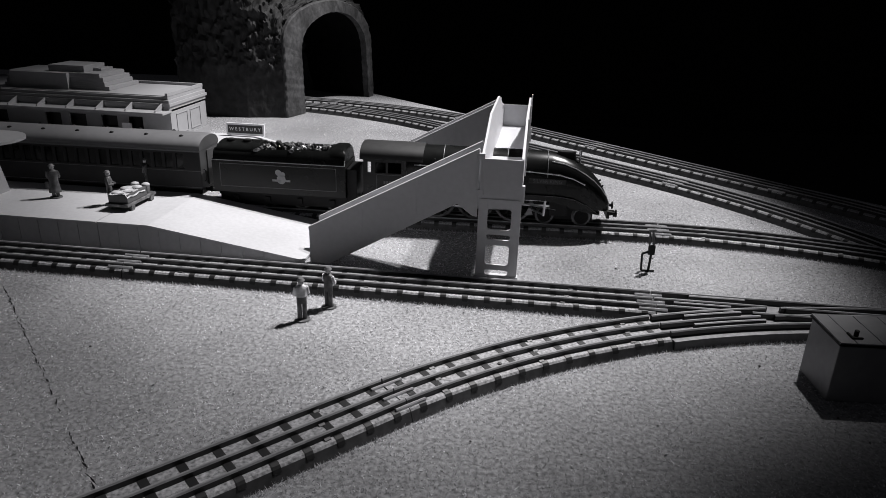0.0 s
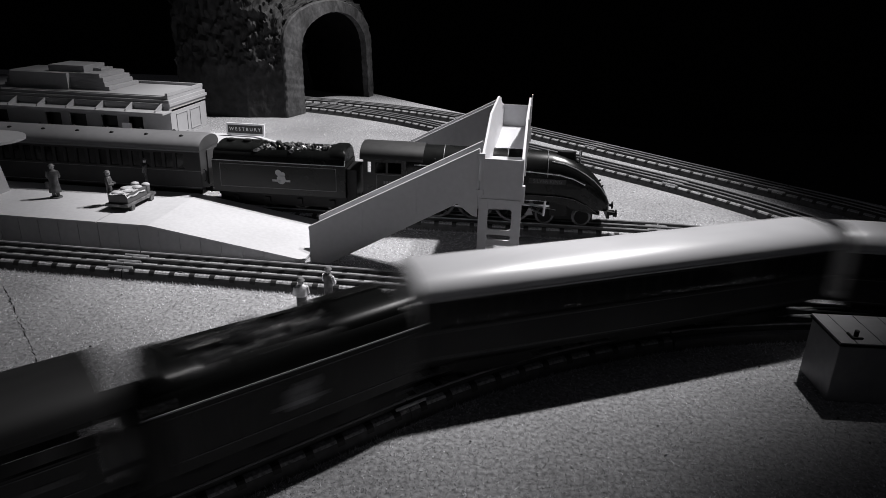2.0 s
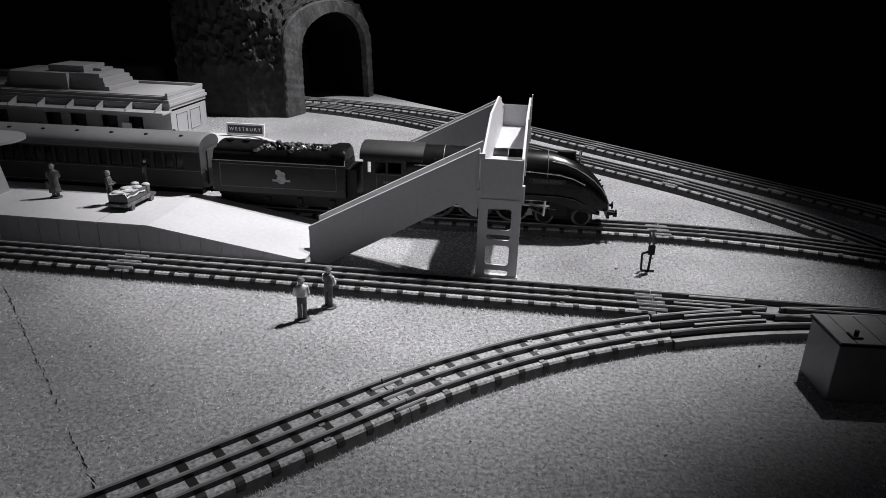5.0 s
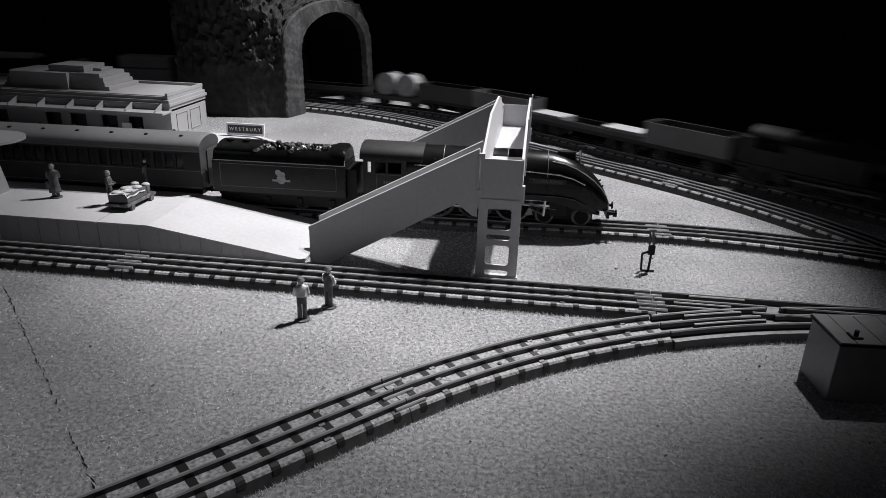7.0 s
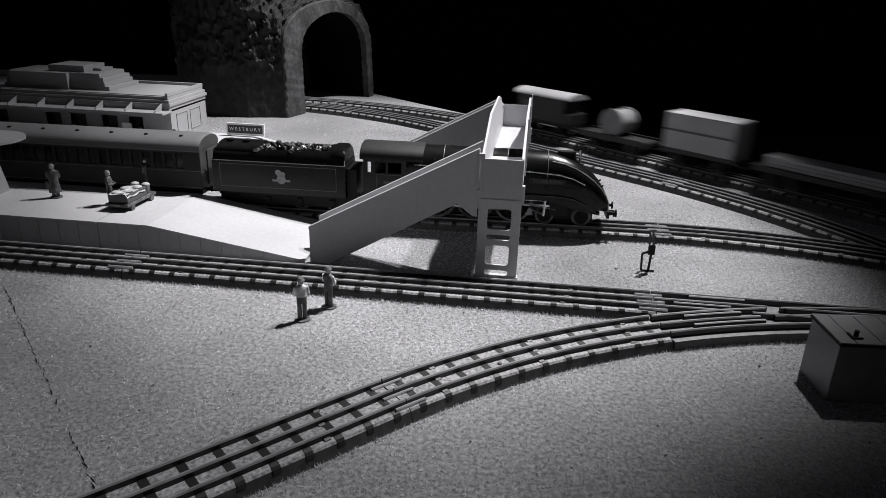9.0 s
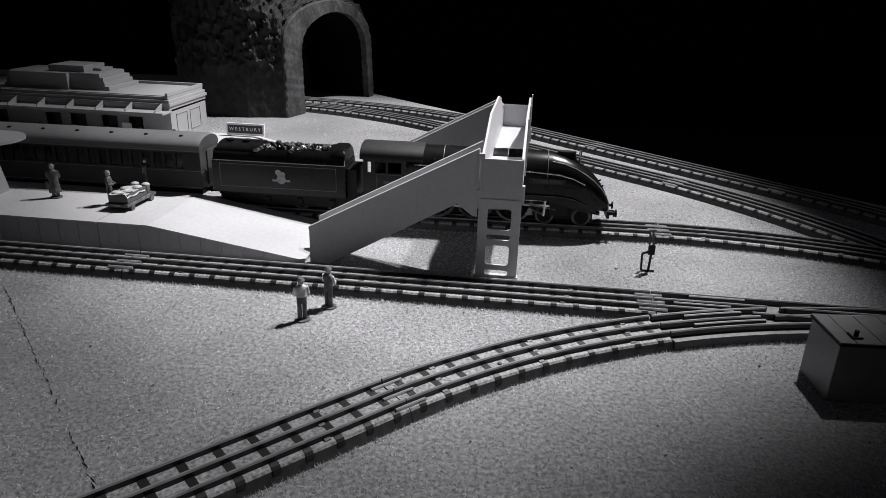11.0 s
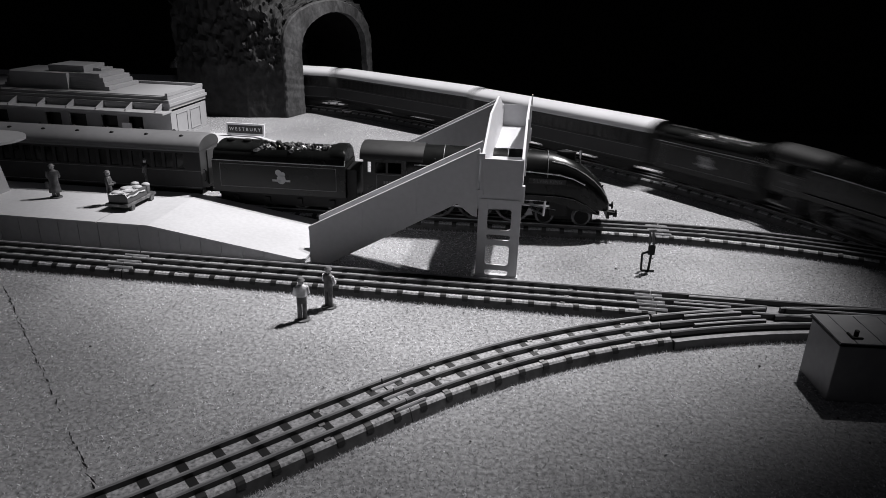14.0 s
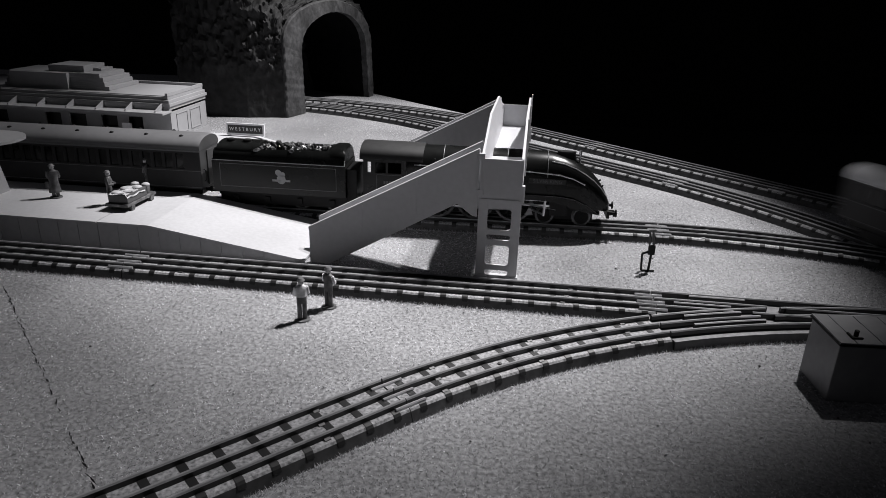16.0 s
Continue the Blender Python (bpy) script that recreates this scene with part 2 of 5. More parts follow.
# The station tracks.
PLAT_TRACK = trace(*uv(-1.0, 0), HEAD, [("s", 1.12)])
SIDE_HEAD = HEAD + radians(1.4)
SIDING = trace(*uv(-1.0, 0.0975), SIDE_HEAD, [("s", 1.125), ("r", 0.46, 28.4), ("s", 0.03)])

# ---- ground ----
def board():
    ob = thing("baseboard", "flat model railway baseboard covered in pale baize", "baseboard", kind="structure")
    edge = [(-2.3, -3.4), (2.6, -3.4), (2.6, 0.500), (0.4373, 0.500), (-0.245, 1.235), (-2.3, 1.235)]
    bm = bmesh.new()
    prism(bm, edge, "z", -0.025, -0.003)
    part("board", bm, BOARD, ob)
    bm = bmesh.new()
    prism(bm, edge, "z", -0.0028, 0.0)
    part("baize", bm, BAIZE, ob, "pale short-pile baize")
    # short pile, dense before the eye
    rng = np.random.default_rng(5)
    n1, n2 = 210000, 80000
    x = np.concatenate([rng.uniform(-0.36, 0.42, n1), rng.uniform(-0.42, 0.42, n2)])
    y = np.concatenate([0.14 + 0.38 * rng.random(n1) ** 1.3, rng.uniform(0.5, 1.1, n2)])
    keep = (y + 1.077 * x < 0.968)
    x, y = x[keep], y[keep]
    n = len(x)
    a = rng.uniform(0, 2 * np.pi, n)
    w = rng.uniform(0.00024, 0.00066, n)
    hgt = rng.uniform(0.0002, 0.0007, n)
    lx, ly = rng.normal(0, 0.0007, n), rng.normal(0.0002, 0.0007, n)
    v = np.empty((n, 3, 3))
    v[:, 0] = np.c_[x - w * np.cos(a), y - w * np.sin(a), np.full(n, -0.0002)]
    v[:, 1] = np.c_[x + w * np.cos(a), y + w * np.sin(a), np.full(n, -0.0002)]
    v[:, 2] = np.c_[x + lx, y + ly, hgt]
    # longer pile brushed up against the track edges
    ex, ey = [], []
    for line, s0, s1 in ((PLAT_TRACK, 0.62, 1.12), (LOOP, STEM - 0.25, STEM + 0.55), (SIDING, 0.85, 1.35)):
        d = lengths(line)
        for s in rng.uniform(s0, s1, 8000):
            a, b = along(line, d, s - 0.002), along(line, d, s + 0.002)
            o = rng.choice((-1, 1)) * rng.uniform(0.0144, 0.0166)
            k = math.hypot(b[0] - a[0], b[1] - a[1]) or 1
            ex.append(a[0] - (b[1] - a[1]) / k * o)
            ey.append(a[1] + (b[0] - a[0]) / k * o)
    m = len(ex)
    ex, ey = np.array(ex), np.array(ey)
    fa, fw = rng.uniform(0, 2 * np.pi, m), rng.uniform(0.00010, 0.00026, m)
    e = np.empty((m, 3, 3))
    e[:, 0] = np.c_[ex - fw * np.cos(fa), ey - fw * np.sin(fa), np.full(m, -0.0002)]
    e[:, 1] = np.c_[ex + fw * np.cos(fa), ey + fw * np.sin(fa), np.full(m, -0.0002)]
    e[:, 2] = np.c_[ex + rng.normal(0, 0.0009, m), ey + rng.normal(0, 0.0009, m), rng.uniform(0.0007, 0.0022, m)]
    v = np.concatenate([v, e])
    n += m
    me = bpy.data.meshes.new("pile")
    me.from_pydata(v.reshape(-1, 3).tolist(), [], np.arange(3 * n).reshape(-1, 3).tolist())
    me.materials.append(FIBRE)
    pile = new("pile", me)
    pile.parent = ob
    tagged(pile, "short fibres of the baize", kind="stuff")
    # crumbs lying in the pile
    rnd = random.Random(8)
    for nm, mt, k, lab in (("pale_crumbs", CRUMB, 260, "pale crumbs scattered in the pile"), ("dark_crumbs", CRUMB_DARK, 70, "dark crumbs scattered in the pile")):
        bm = bmesh.new()
        for _ in range(k):
            r = rnd.uniform(0.00025, 0.00075)
            c = Vector((rnd.uniform(-0.34, 0.40), rnd.uniform(0.17, 0.62), 0.0006))
            if c.y + 1.077 * c.x < 0.95:
                bmesh.ops.create_icosphere(bm, subdivisions=1, radius=r, matrix=Matrix.Translation(c) @ Matrix.Diagonal((1, rnd.uniform(0.5, 1), 0.7, 1)))
        tagged(part(nm, bm, mt, ob), lab, kind="stuff")
    # the ragged joint between two sheets
    bm = bmesh.new()
    rnd = random.Random(3)
    p, q = Vector((-0.246, 0.345, 0)), Vector((-0.105, 0.172, 0))
    k = 60
    for i in range(k):
        if rnd.random() < 0.18:
            continue
        a0 = p.lerp(q, i / k) + Vector((rnd.uniform(-1, 1), rnd.uniform(-1, 1), 0)) * 0.0008
        b0 = p.lerp(q, (i + rnd.uniform(0.9, 1.9)) / k) + Vector((rnd.uniform(-1, 1), rnd.uniform(-1, 1), 0)) * 0.0008
        s = (b0 - a0).normalized()
        nn = Vector((-s.y, s.x, 0)) * rnd.uniform(0.00012, 0.00042)
        vs = [bm.verts.new(tuple(c)) for c in (a0 + Vector((0, 0, 0.0006)), (a0 + b0) / 2 + nn + Vector((0, 0, 0.0008)), b0 + Vector((0, 0, 0.0006)), (a0 + b0) / 2 - nn + Vector((0, 0, 0.0004)))]
        bm.faces.new(vs)
    part("seam", bm, SEAM, ob, "dark ragged joint between two baize sheets")
    bm = bmesh.new()
    p, q = Vector((-0.2355, 0.3402, 0)), Vector((-0.2149, 0.3640, 0))
    for i in range(24):
        if rnd.random() < 0.35:
            continue
        a0, b0 = p.lerp(q, i / 24), p.lerp(q, (i + 0.9) / 24)
        nn = Vector((0.00016, 0.00010, 0))
        bm.faces.new([bm.verts.new(tuple(c + Vector((0, 0, 0.0007)))) for c in (a0 - nn, b0 - nn, b0 + nn, a0 + nn)])
    part("seam", bm, SEAM, ob)


def room():
    fl = new("floor", finish("floor", boxed(-5, 5, -5, 5, -0.80, -0.75), CLOTH))
    tagged(fl, "dark floor under the layout table", "floor", kind="structure")
    for nm, a in (("wall_north", (-5, 5, 4.9, 5, -0.75, 2.4)), ("wall_south", (-5, 5, -5, -4.9, -0.75, 2.4)), ("wall_east", (4.9, 5, -4.9, 4.9, -0.75, 2.4)), ("wall_west", (-5, -4.9, -4.9, 4.9, -0.75, 2.4))):
        tagged(new(nm, finish(nm, boxed(*a), CLOTH)), "unlit dark wall of the room", "wall", kind="structure")


# ---- track ----
RAIL_TOP = 0.0088


def normals(pts):
    out = []
    for i in range(len(pts)):
        a, b = pts[max(0, i - 1)], pts[min(len(pts) - 1, i + 1)]
        d = math.hypot(b[0] - a[0], b[1] - a[1]) or 1.0
        out.append((-(b[1] - a[1]) / d, (b[0] - a[0]) / d))
    return out


def band(bm, pts, profile):
    """Sweeps a closed (offset, z) profile along a plan line; offset grows to the left of travel."""
    loft(bm, [[(p[0] + n[0] * o, p[1] + n[1] * o, z) for o, z in profile] for p, n in zip(pts, normals(pts))])


def cut(pts, dist, s0, s1, step):
    n = max(1, round((s1 - s0) / step))
    return [along(pts, dist, s0 + (s1 - s0) * i / n) for i in range(n + 1)]


def rail_profile(o, w=0.0008, top=RAIL_TOP):
    return [(o - 0.0014, 0.0052), (o - w, 0.0059), (o - w, top - 0.0006), (o - w * 0.5, top), (o + w * 0.5, top), (o + w, top - 0.0006), (o + w, 0.0059), (o + 0.0014, 0.0052)]


BASE_PROFILE = [(-0.0145, 0.0), (-0.0129, 0.0048), (-0.0121, 0.0057), (-0.0106, 0.0061), (0.0106, 0.0061), (0.0121, 0.0057), (0.0129, 0.0048), (0.0145, 0.0)]
sleeper_bm = bmesh.new()
prism(sleeper_bm, [(-0.0136, 0.0034), (-0.0130, 0.0050), (-0.0122, 0.0059), (-0.0106, 0.0063), (0.0106, 0.0063), (0.0122, 0.0059), (0.0130, 0.0050), (0.0136, 0.0034)], "x", -0.0016, 0.0016)
SLEEPER_MESH = finish("sleeper", sleeper_bm, SLEEPER)


def track_section(pts, dist, s0, s1, pitch=0.0124, step=0.012, sleepers=True, label="three-rail tinplate track section on grey printed ballast"):
    ob = thing("track_section", label, "track", "three-rail track")
    line = cut(pts, dist, s0 + 0.0003, s1 - 0.0003, step)
    bm = bmesh.new()
    band(bm, line, BASE_PROFILE)
    # side faces take a darker grey, which paints in their shade
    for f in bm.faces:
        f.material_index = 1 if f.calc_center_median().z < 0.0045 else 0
    part("ballast_base", bm, [BALLAST, BASE_SIDE_SHADED], ob, "grey tinplate ballast base with shade coloured into its sides")
    for o in (-0.009, 0.0, 0.009):
        bm = bmesh.new()
        band(bm, line, rail_profile(o))
        rail_part(bm, ob)
    if sleepers:
        k = int((s1 - s0) / pitch)
        for i in range(k):
            s = s0 + (i + 0.5) * (s1 - s0) / k
            a, b = along(pts, dist, s - 0.002), along(pts, dist, s + 0.002)
            sl = new("sleeper", SLEEPER_MESH)
            sl.parent = ob
            sl.matrix_basis = pose((a[0] + b[0]) / 2, (a[1] + b[1]) / 2, 0.0, 0, 0, math.degrees(math.atan2(b[1] - a[1], b[0] - a[0])))
    # brass joiners at the end
    for o in (-0.009, 0.0, 0.009):
        if s1 - s0 > 0.05:
            seg = cut(pts, dist, s1 - 0.009, s1 + 0.006, 0.005)
            side = o + (0.0018 if seg[-1][0] < seg[0][0] else -0.0018)
            bm = bmesh.new()
            band(bm, seg, [(side - 0.0006, 0.0060), (side - 0.0006, 0.0068), (side - 0.0002, 0.0073), (side + 0.0002, 0.0073), (side + 0.0006, 0.0068), (side + 0.0006, 0.0060)])
            part("rail_joiner", bm, JOINER, ob, "bright metal joining pin")
            # folded lugs that hold the rail
    # a black disc drawn for the dark of a screw hole
    hole = along(pts, dist, s0 + 0.62 * (s1 - s0))
    bm = bmesh.new()
    lathe_z(bm, hole[0], hole[1] - 0.0045, [(0.0060, 0.0011), (0.0065, 0.0010)], 10)
    part("screw_head", bm, SLEEPER, ob, "black disc standing for a dark screw hole")
    for k in range(3):
        for o in (-0.009, 0.0, 0.009):
            q = s0 + (s1 - s0) * (0.12 + 0.36 * k) + o * 0.3
            bm = bmesh.new()
            band(bm, cut(pts, dist, q, q + 0.0026, 0.0026), [(o - 0.0020, 0.0058), (o - 0.0020, 0.0064), (o - 0.0010, 0.0068), (o + 0.0010, 0.0068), (o + 0.0020, 0.0064), (o + 0.0020, 0.0058)])
            part("lug", bm, POINT_SIDE, ob)
    return ob


def lay(pts, dist, s0, s1, piece=0.292, **kw):
    n = max(1, round((s1 - s0) / piece))
    for i in range(n):
        track_section(pts, dist, s0 + (s1 - s0) * i / n, s0 + (s1 - s0) * (i + 1) / n, **kw)


def plated(bm):
    """Bare plate on top, black enamel down the sides."""
    for f in bm.faces:
        f.normal_update()
        f.material_index = 0 if abs(f.normal.z) > 0.8 else 1


def turnout():
    """The turnout where the curve leaves the platform track."""
    ob = thing("turnout", "three-rail tinplate turnout with bright check rails", "turnout", "three-rail track")
    straight = [uv(0.1096 + 0.01 * i, 0) for i in range(16)]
    s_c = STEM - 0.0
    curve = cut(LOOP, LOOP_D, s_c, s_c + 0.156, 0.008)
    bm = bmesh.new()
    band(bm, straight, [(-0.0142, 0.0), (-0.0140, 0.0054), (0.0140, 0.0054), (0.0142, 0.0)])
    plated(bm)
    part("straight_base", bm, [POINT_PLATE, POINT_SIDE], ob, "plain grey metal turnout base")
    bm = bmesh.new()
    band(bm, curve, [(-0.0142, 0.0), (-0.0140, 0.0051), (0.0140, 0.0051), (0.0142, 0.0)])
    plated(bm)
    part("curved_base", bm, [POINT_PLATE, POINT_SIDE], ob, "plain grey metal turnout base")
    # straight rails run from the station side to the toe; offset grows to the far side
    for o, a, b in ((0.009, 0, 15), (0.0, 0, 6), (0.0, 7, 15), (-0.009, 0, 4), (-0.009, 5, 15)):
        bm = bmesh.new()
        band(bm, straight[a:b + 1], rail_profile(o))
        rail_part(bm, ob)
    for o, a, b in ((0.009, 0, 20), (0.0, 3, 11), (0.0, 12, 19), (-0.009, 2, 10), (-0.009, 11, 19)):
        bm = bmesh.new()
        band(bm, curve[a:b + 1], rail_profile(o, top=RAIL_TOP - 0.0002))
        rail_part(bm, ob)
    for line, o, a, b in ((straight, 0.0062, 2, 5), (curve, 0.0048, 12, 17), (straight, -0.004, 1, 4), (curve, -0.005, 13, 17)):
        bm = bmesh.new()
        band(bm, line[a:b + 1], [(o - 0.0007, 0.0052), (o - 0.0007, 0.0084), (o - 0.0003, 0.0089), (o + 0.0003, 0.0089), (o + 0.0007, 0.0084), (o + 0.0007, 0.0052)])
        for f in bm.faces:
            f.normal_update()
            f.material_index = 1 if abs(f.normal.z) > 0.4 and f.calc_center_median().z > 0.008 else 0
        part("check_rail", bm, [RAIL, JOINER], ob, "bright steel check rail")


def tracks():
    ld = LOOP_D
    # stem beyond the turnout, the near curve, and the run out of sight
    track_section(LOOP, ld, STEM - 0.15, STEM - 0.0, sleepers=False)
    lay(LOOP, ld, 0.0, STEM - 0.15)
    turnout()
    track_section(LOOP, ld, STEM + 0.157, STEM + 0.305, pitch=0.0128, step=0.008)
    track_section(LOOP, ld, STEM + 0.305, STEM + 0.58, pitch=0.0128, step=0.008)
    lay(LOOP, ld, STEM + 0.58, LOOP_BACK - 0.25)
    lay(LOOP, ld, LOOP_BACK - 0.25, LOOP_D[-1] - 1.6, 0.22)
    lay(LOOP, ld, LOOP_D[-1] - 1.6, LOOP_D[-1])
    lay(OUTER, OUTER_D, 0.0, OUT_BACK - 0.25)
    lay(OUTER, OUTER_D, OUT_BACK - 0.25, OUTER_D[-1] - 3.3, 0.22)
    lay(OUTER, OUTER_D, OUTER_D[-1] - 3.3, OUTER_D[-1])
    pd = lengths(PLAT_TRACK)
    for a, b in ((0.0, 0.25), (0.25, 0.53), (0.53, 0.806), (0.806, 1.1094)):
        track_section(PLAT_TRACK, pd, a, b, pitch=0.0118)
    sd = lengths(SIDING)
    for a, b in ((0.0, 0.28), (0.28, 0.56), (0.56, 0.84), (0.84, 1.135), (1.135, sd[-1])):
        track_section(SIDING, sd, a, b)


# ---- station ----
def station_frame(ob, u=0.0, v=0.0, z=0.0):
    x, y = uv(u, v)
    ob.matrix_basis = pose(x, y, z, 0, 0, math.degrees(HEAD))
    return ob


def platform(v0, v1, u_ramp, u_foot, label):
    ob = station_frame(thing("platform", label, "platform", "station platforms"))
    top = 0.0185
    u0 = -1.0
    joint = -0.2335
    for a, b in ((u0, -0.6), (-0.6, joint), (joint, None)):
        bm = bmesh.new()
        if b is None:
            out = [(a + 0.0003, 0.0), (u_foot, 0.0), (u_foot, 0.0016), (u_ramp, top - 0.0012), (a + 0.0003, top - 0.0012)]
        else:
            out = [(a + 0.0003, 0.0), (b - 0.0003, 0.0), (b - 0.0003, top - 0.0012), (a + 0.0003, top - 0.0012)]
        prism(bm, out, "y", v0, v1)
        part("side_wall", bm, CONCRETE_SIDE, ob)
    for a, b in ((u0, -0.6), (-0.6, joint), (joint, None)):
        bm = bmesh.new()
        if b is None:
            out = [(a + 0.0003, top - 0.0011), (u_ramp, top - 0.0011), (u_foot + 0.0004, 0.0017), (u_foot + 0.0004, 0.0028), (u_ramp + 0.001, top), (a + 0.0003, top)]
        else:
            out = [(a + 0.0003, top - 0.0011), (b - 0.0003, top - 0.0011), (b - 0.0003, top), (a + 0.0003, top)]
        prism(bm, out, "y", v0 - 0.0008, v1 + 0.0008)
        part("deck_slab", bm, CONCRETE, ob, "pale smooth platform surface")
    # thin upright ribs on the wall
    k = 0
    u = u_ramp + 0.075
    while u > -0.95:
        h = top - 0.0016 if u < u_ramp else 0.002 + (top - 0.004) * (u_foot - u) / (u_foot - u_ramp)
        part("wall_rib", boxed(u - 0.0004, u + 0.0004, v0 - 0.0005, v0 + 0.001, 0.0, h), CONCRETE_SIDE, ob)
        u -= 0.0136
    return ob


def footbridge():
    ob = station_frame(thing("footbridge", "grey plastic railway footbridge with solid sides and stairs", "footbridge"))
    ob.matrix_basis = ob.matrix_basis @ pose(0.009, 0.0305, 0, 0, 0, -1.3) @ pose(-0.009, -0.0305, 0)
    va, vb = 0.0305, 0.228
    u0, u1 = 0.0090, 0.0335
    fl, lip, pk = 0.056, 0.0735, 0.0905
    t = 0.0014
    # towers: two ladder-like side frames each
    for v in (va, vb - 0.022):
        for vv in ((v, v + 0.0018) if v == va else (v + 0.0202, v + 0.022),):
            bm = bmesh.new()
            for a, b in ((u0 + 0.0002, u0 + 0.0052), (u1 - 0.0052, u1 - 0.0002)):
                box(bm, a - 0.0005 * (a < 0.02), b + 0.0005 * (a > 0.02), vv[0], vv[1], 0.0, fl - 0.006, 0.0003)
            for z0, z1 in ((0.0, 0.0018), (0.0050, 0.0085), (0.0210, 0.0245), (0.0277, 0.0309), (0.0440, fl - 0.0055)):
                box(bm, u0 + 0.0045, u1 - 0.0045, vv[0] + 0.0001, vv[1] - 0.0001, z0, z1, 0.0003)
            # rounded corners of the openings
            for z0, z1 in ((0.0018, 0.0050), (0.0085, 0.0210), (0.0245, 0.0277), (0.0309, 0.0440)):
                r = min(0.0022, (z1 - z0) / 2)
                for cx, sx in ((u0 + 0.0050, 1), (u1 - 0.0050, -1)):
                    for cz, sz in ((z0, 1), (z1, -1)):
                        arc = [(cx, cz), (cx + sx * r, cz)] + [(cx + sx * r * (1 - math.sin(q)), cz + sz * r * (1 - math.cos(q))) for q in (0.52, 1.05)] + [(cx, cz + sz * r)]
                        prism(bm, arc, "y", vv[0] + 0.0002, vv[1] - 0.0002)
            part("tower_frame", bm, BRIDGE, ob, "ladder-like tower frame with rounded openings")
        part("foot", boxed(u0 - 0.001, u1 + 0.001, v - 0.001, v + 0.004, 0.0, 0.0015, 0.0003), BRIDGE, ob)
    # end panels with a raised frame
    for v, s in ((va - 0.0004, 1), (vb - t, 1)):
        bm = bmesh.new()
        box(bm, u0, u1, v, v + t, fl - 0.0075, lip, 0.0002)
        part("end_panel", bm, BRIDGE, ob)
        bm = bmesh.new()
        y0 = v - 0.0005
        for a in ((u0, u1, lip - 0.0012, lip + 0.0004), (u0, u1, fl - 0.0075, fl - 0.006), (u0, u0 + 0.0012, fl - 0.0075, lip), (u1 - 0.0012, u1, fl - 0.0075, lip)):
            box(bm, a[0], a[1], y0, y0 + 0.0009, a[2], a[3])
        part("panel_rim", bm, BRIDGE, ob)
    part("deck", boxed(u0 + t, u1 - t, va + t, vb - t, fl - 0.0016, fl, 0.0002), BRIDGE, ob)
    for uu in (u0, u1 - t):
        bm = bmesh.new()
        prof = [(va, fl - 0.0030), (va, lip + 0.001), (va + 0.022, lip + 0.0075), (va + 0.052, pk), (vb - 0.070, pk), (vb - 0.030, lip + 0.006), (vb, lip), (vb, fl - 0.0030)]
        prism(bm, prof, "x", uu, uu + t)
        part("parapet", bm, BRIDGE, ob, "solid bridge parapet with sloping ends")
    for v in (va + 0.045, va + 0.098, va + 0.150):
        part("parapet_rib", boxed(u1, u1 + 0.0009, v, v + 0.0018, fl - 0.003, pk - 0.001), BRIDGE, ob)
    # stairs down along the tracks
    for v in (va - 0.0002, vb - 0.0225):
        ul, ur = -0.0955, u0 - 0.0012
        for w in (v, v + 0.0205):
            bm = bmesh.new()
            outline = [(ul, 0.0), (ul + 0.012, 0.0), (u0 - 0.0130, 0.0455), (u0 - 0.0035, 0.0385), (ur, 0.0385), (ur, 0.0790), (ul, 0.0235)]
            prism(bm, outline, "y", w, w + 0.0013)
            part("stair_side", bm, BRIDGE, ob, "sloping solid stair side panel")
            bm = bmesh.new()
            d = Vector((ur - ul, 0.0790 - 0.0235)).normalized()
            cap = [(ul, 0.0222), (ur, 0.0777), (ur, 0.0794), (ul, 0.0240)]
            prism(bm, cap, "y", w - 0.0009, w + 0.0019)
            part("handrail", bm, BRIDGE, ob)
            for u in (ul + 0.0335, ul + 0.0665):
                z = 0.0235 + (u - ul) / (ur - ul) * 0.0555
                part("stair_rib", boxed(u, u + 0.0008, w - 0.0004, w + 0.0005, z - 0.0215, z - 0.0012), BRIDGE, ob)
            part("end_rib", boxed(ur - 0.0010, ur + 0.0002, w - 0.0006, w + 0.0016, 0.0385, 0.0785), BRIDGE, ob)
        for i in range(14):
            u = ul + 0.003 + i * 0.0072
            z = 0.0018 + i * 0.0040
            part("tread", boxed(u, u + 0.0078, v + 0.0012, v + 0.0206, z, z + 0.0011), BRIDGE, ob)
        for z in (0.052, 0.0735):
            part("hinge_lug", boxed(ur - 0.001, u0 + 0.0022, v - 0.0010, v + 0.0012, z, z + 0.0032, 0.0002), BRIDGE, ob)
        part("hinge_lug", boxed(u1 - 0.0002, u1 + 0.0016, v - 0.0008, v + 0.0022, fl - 0.008, fl + 0.003, 0.0003), BRIDGE, ob)


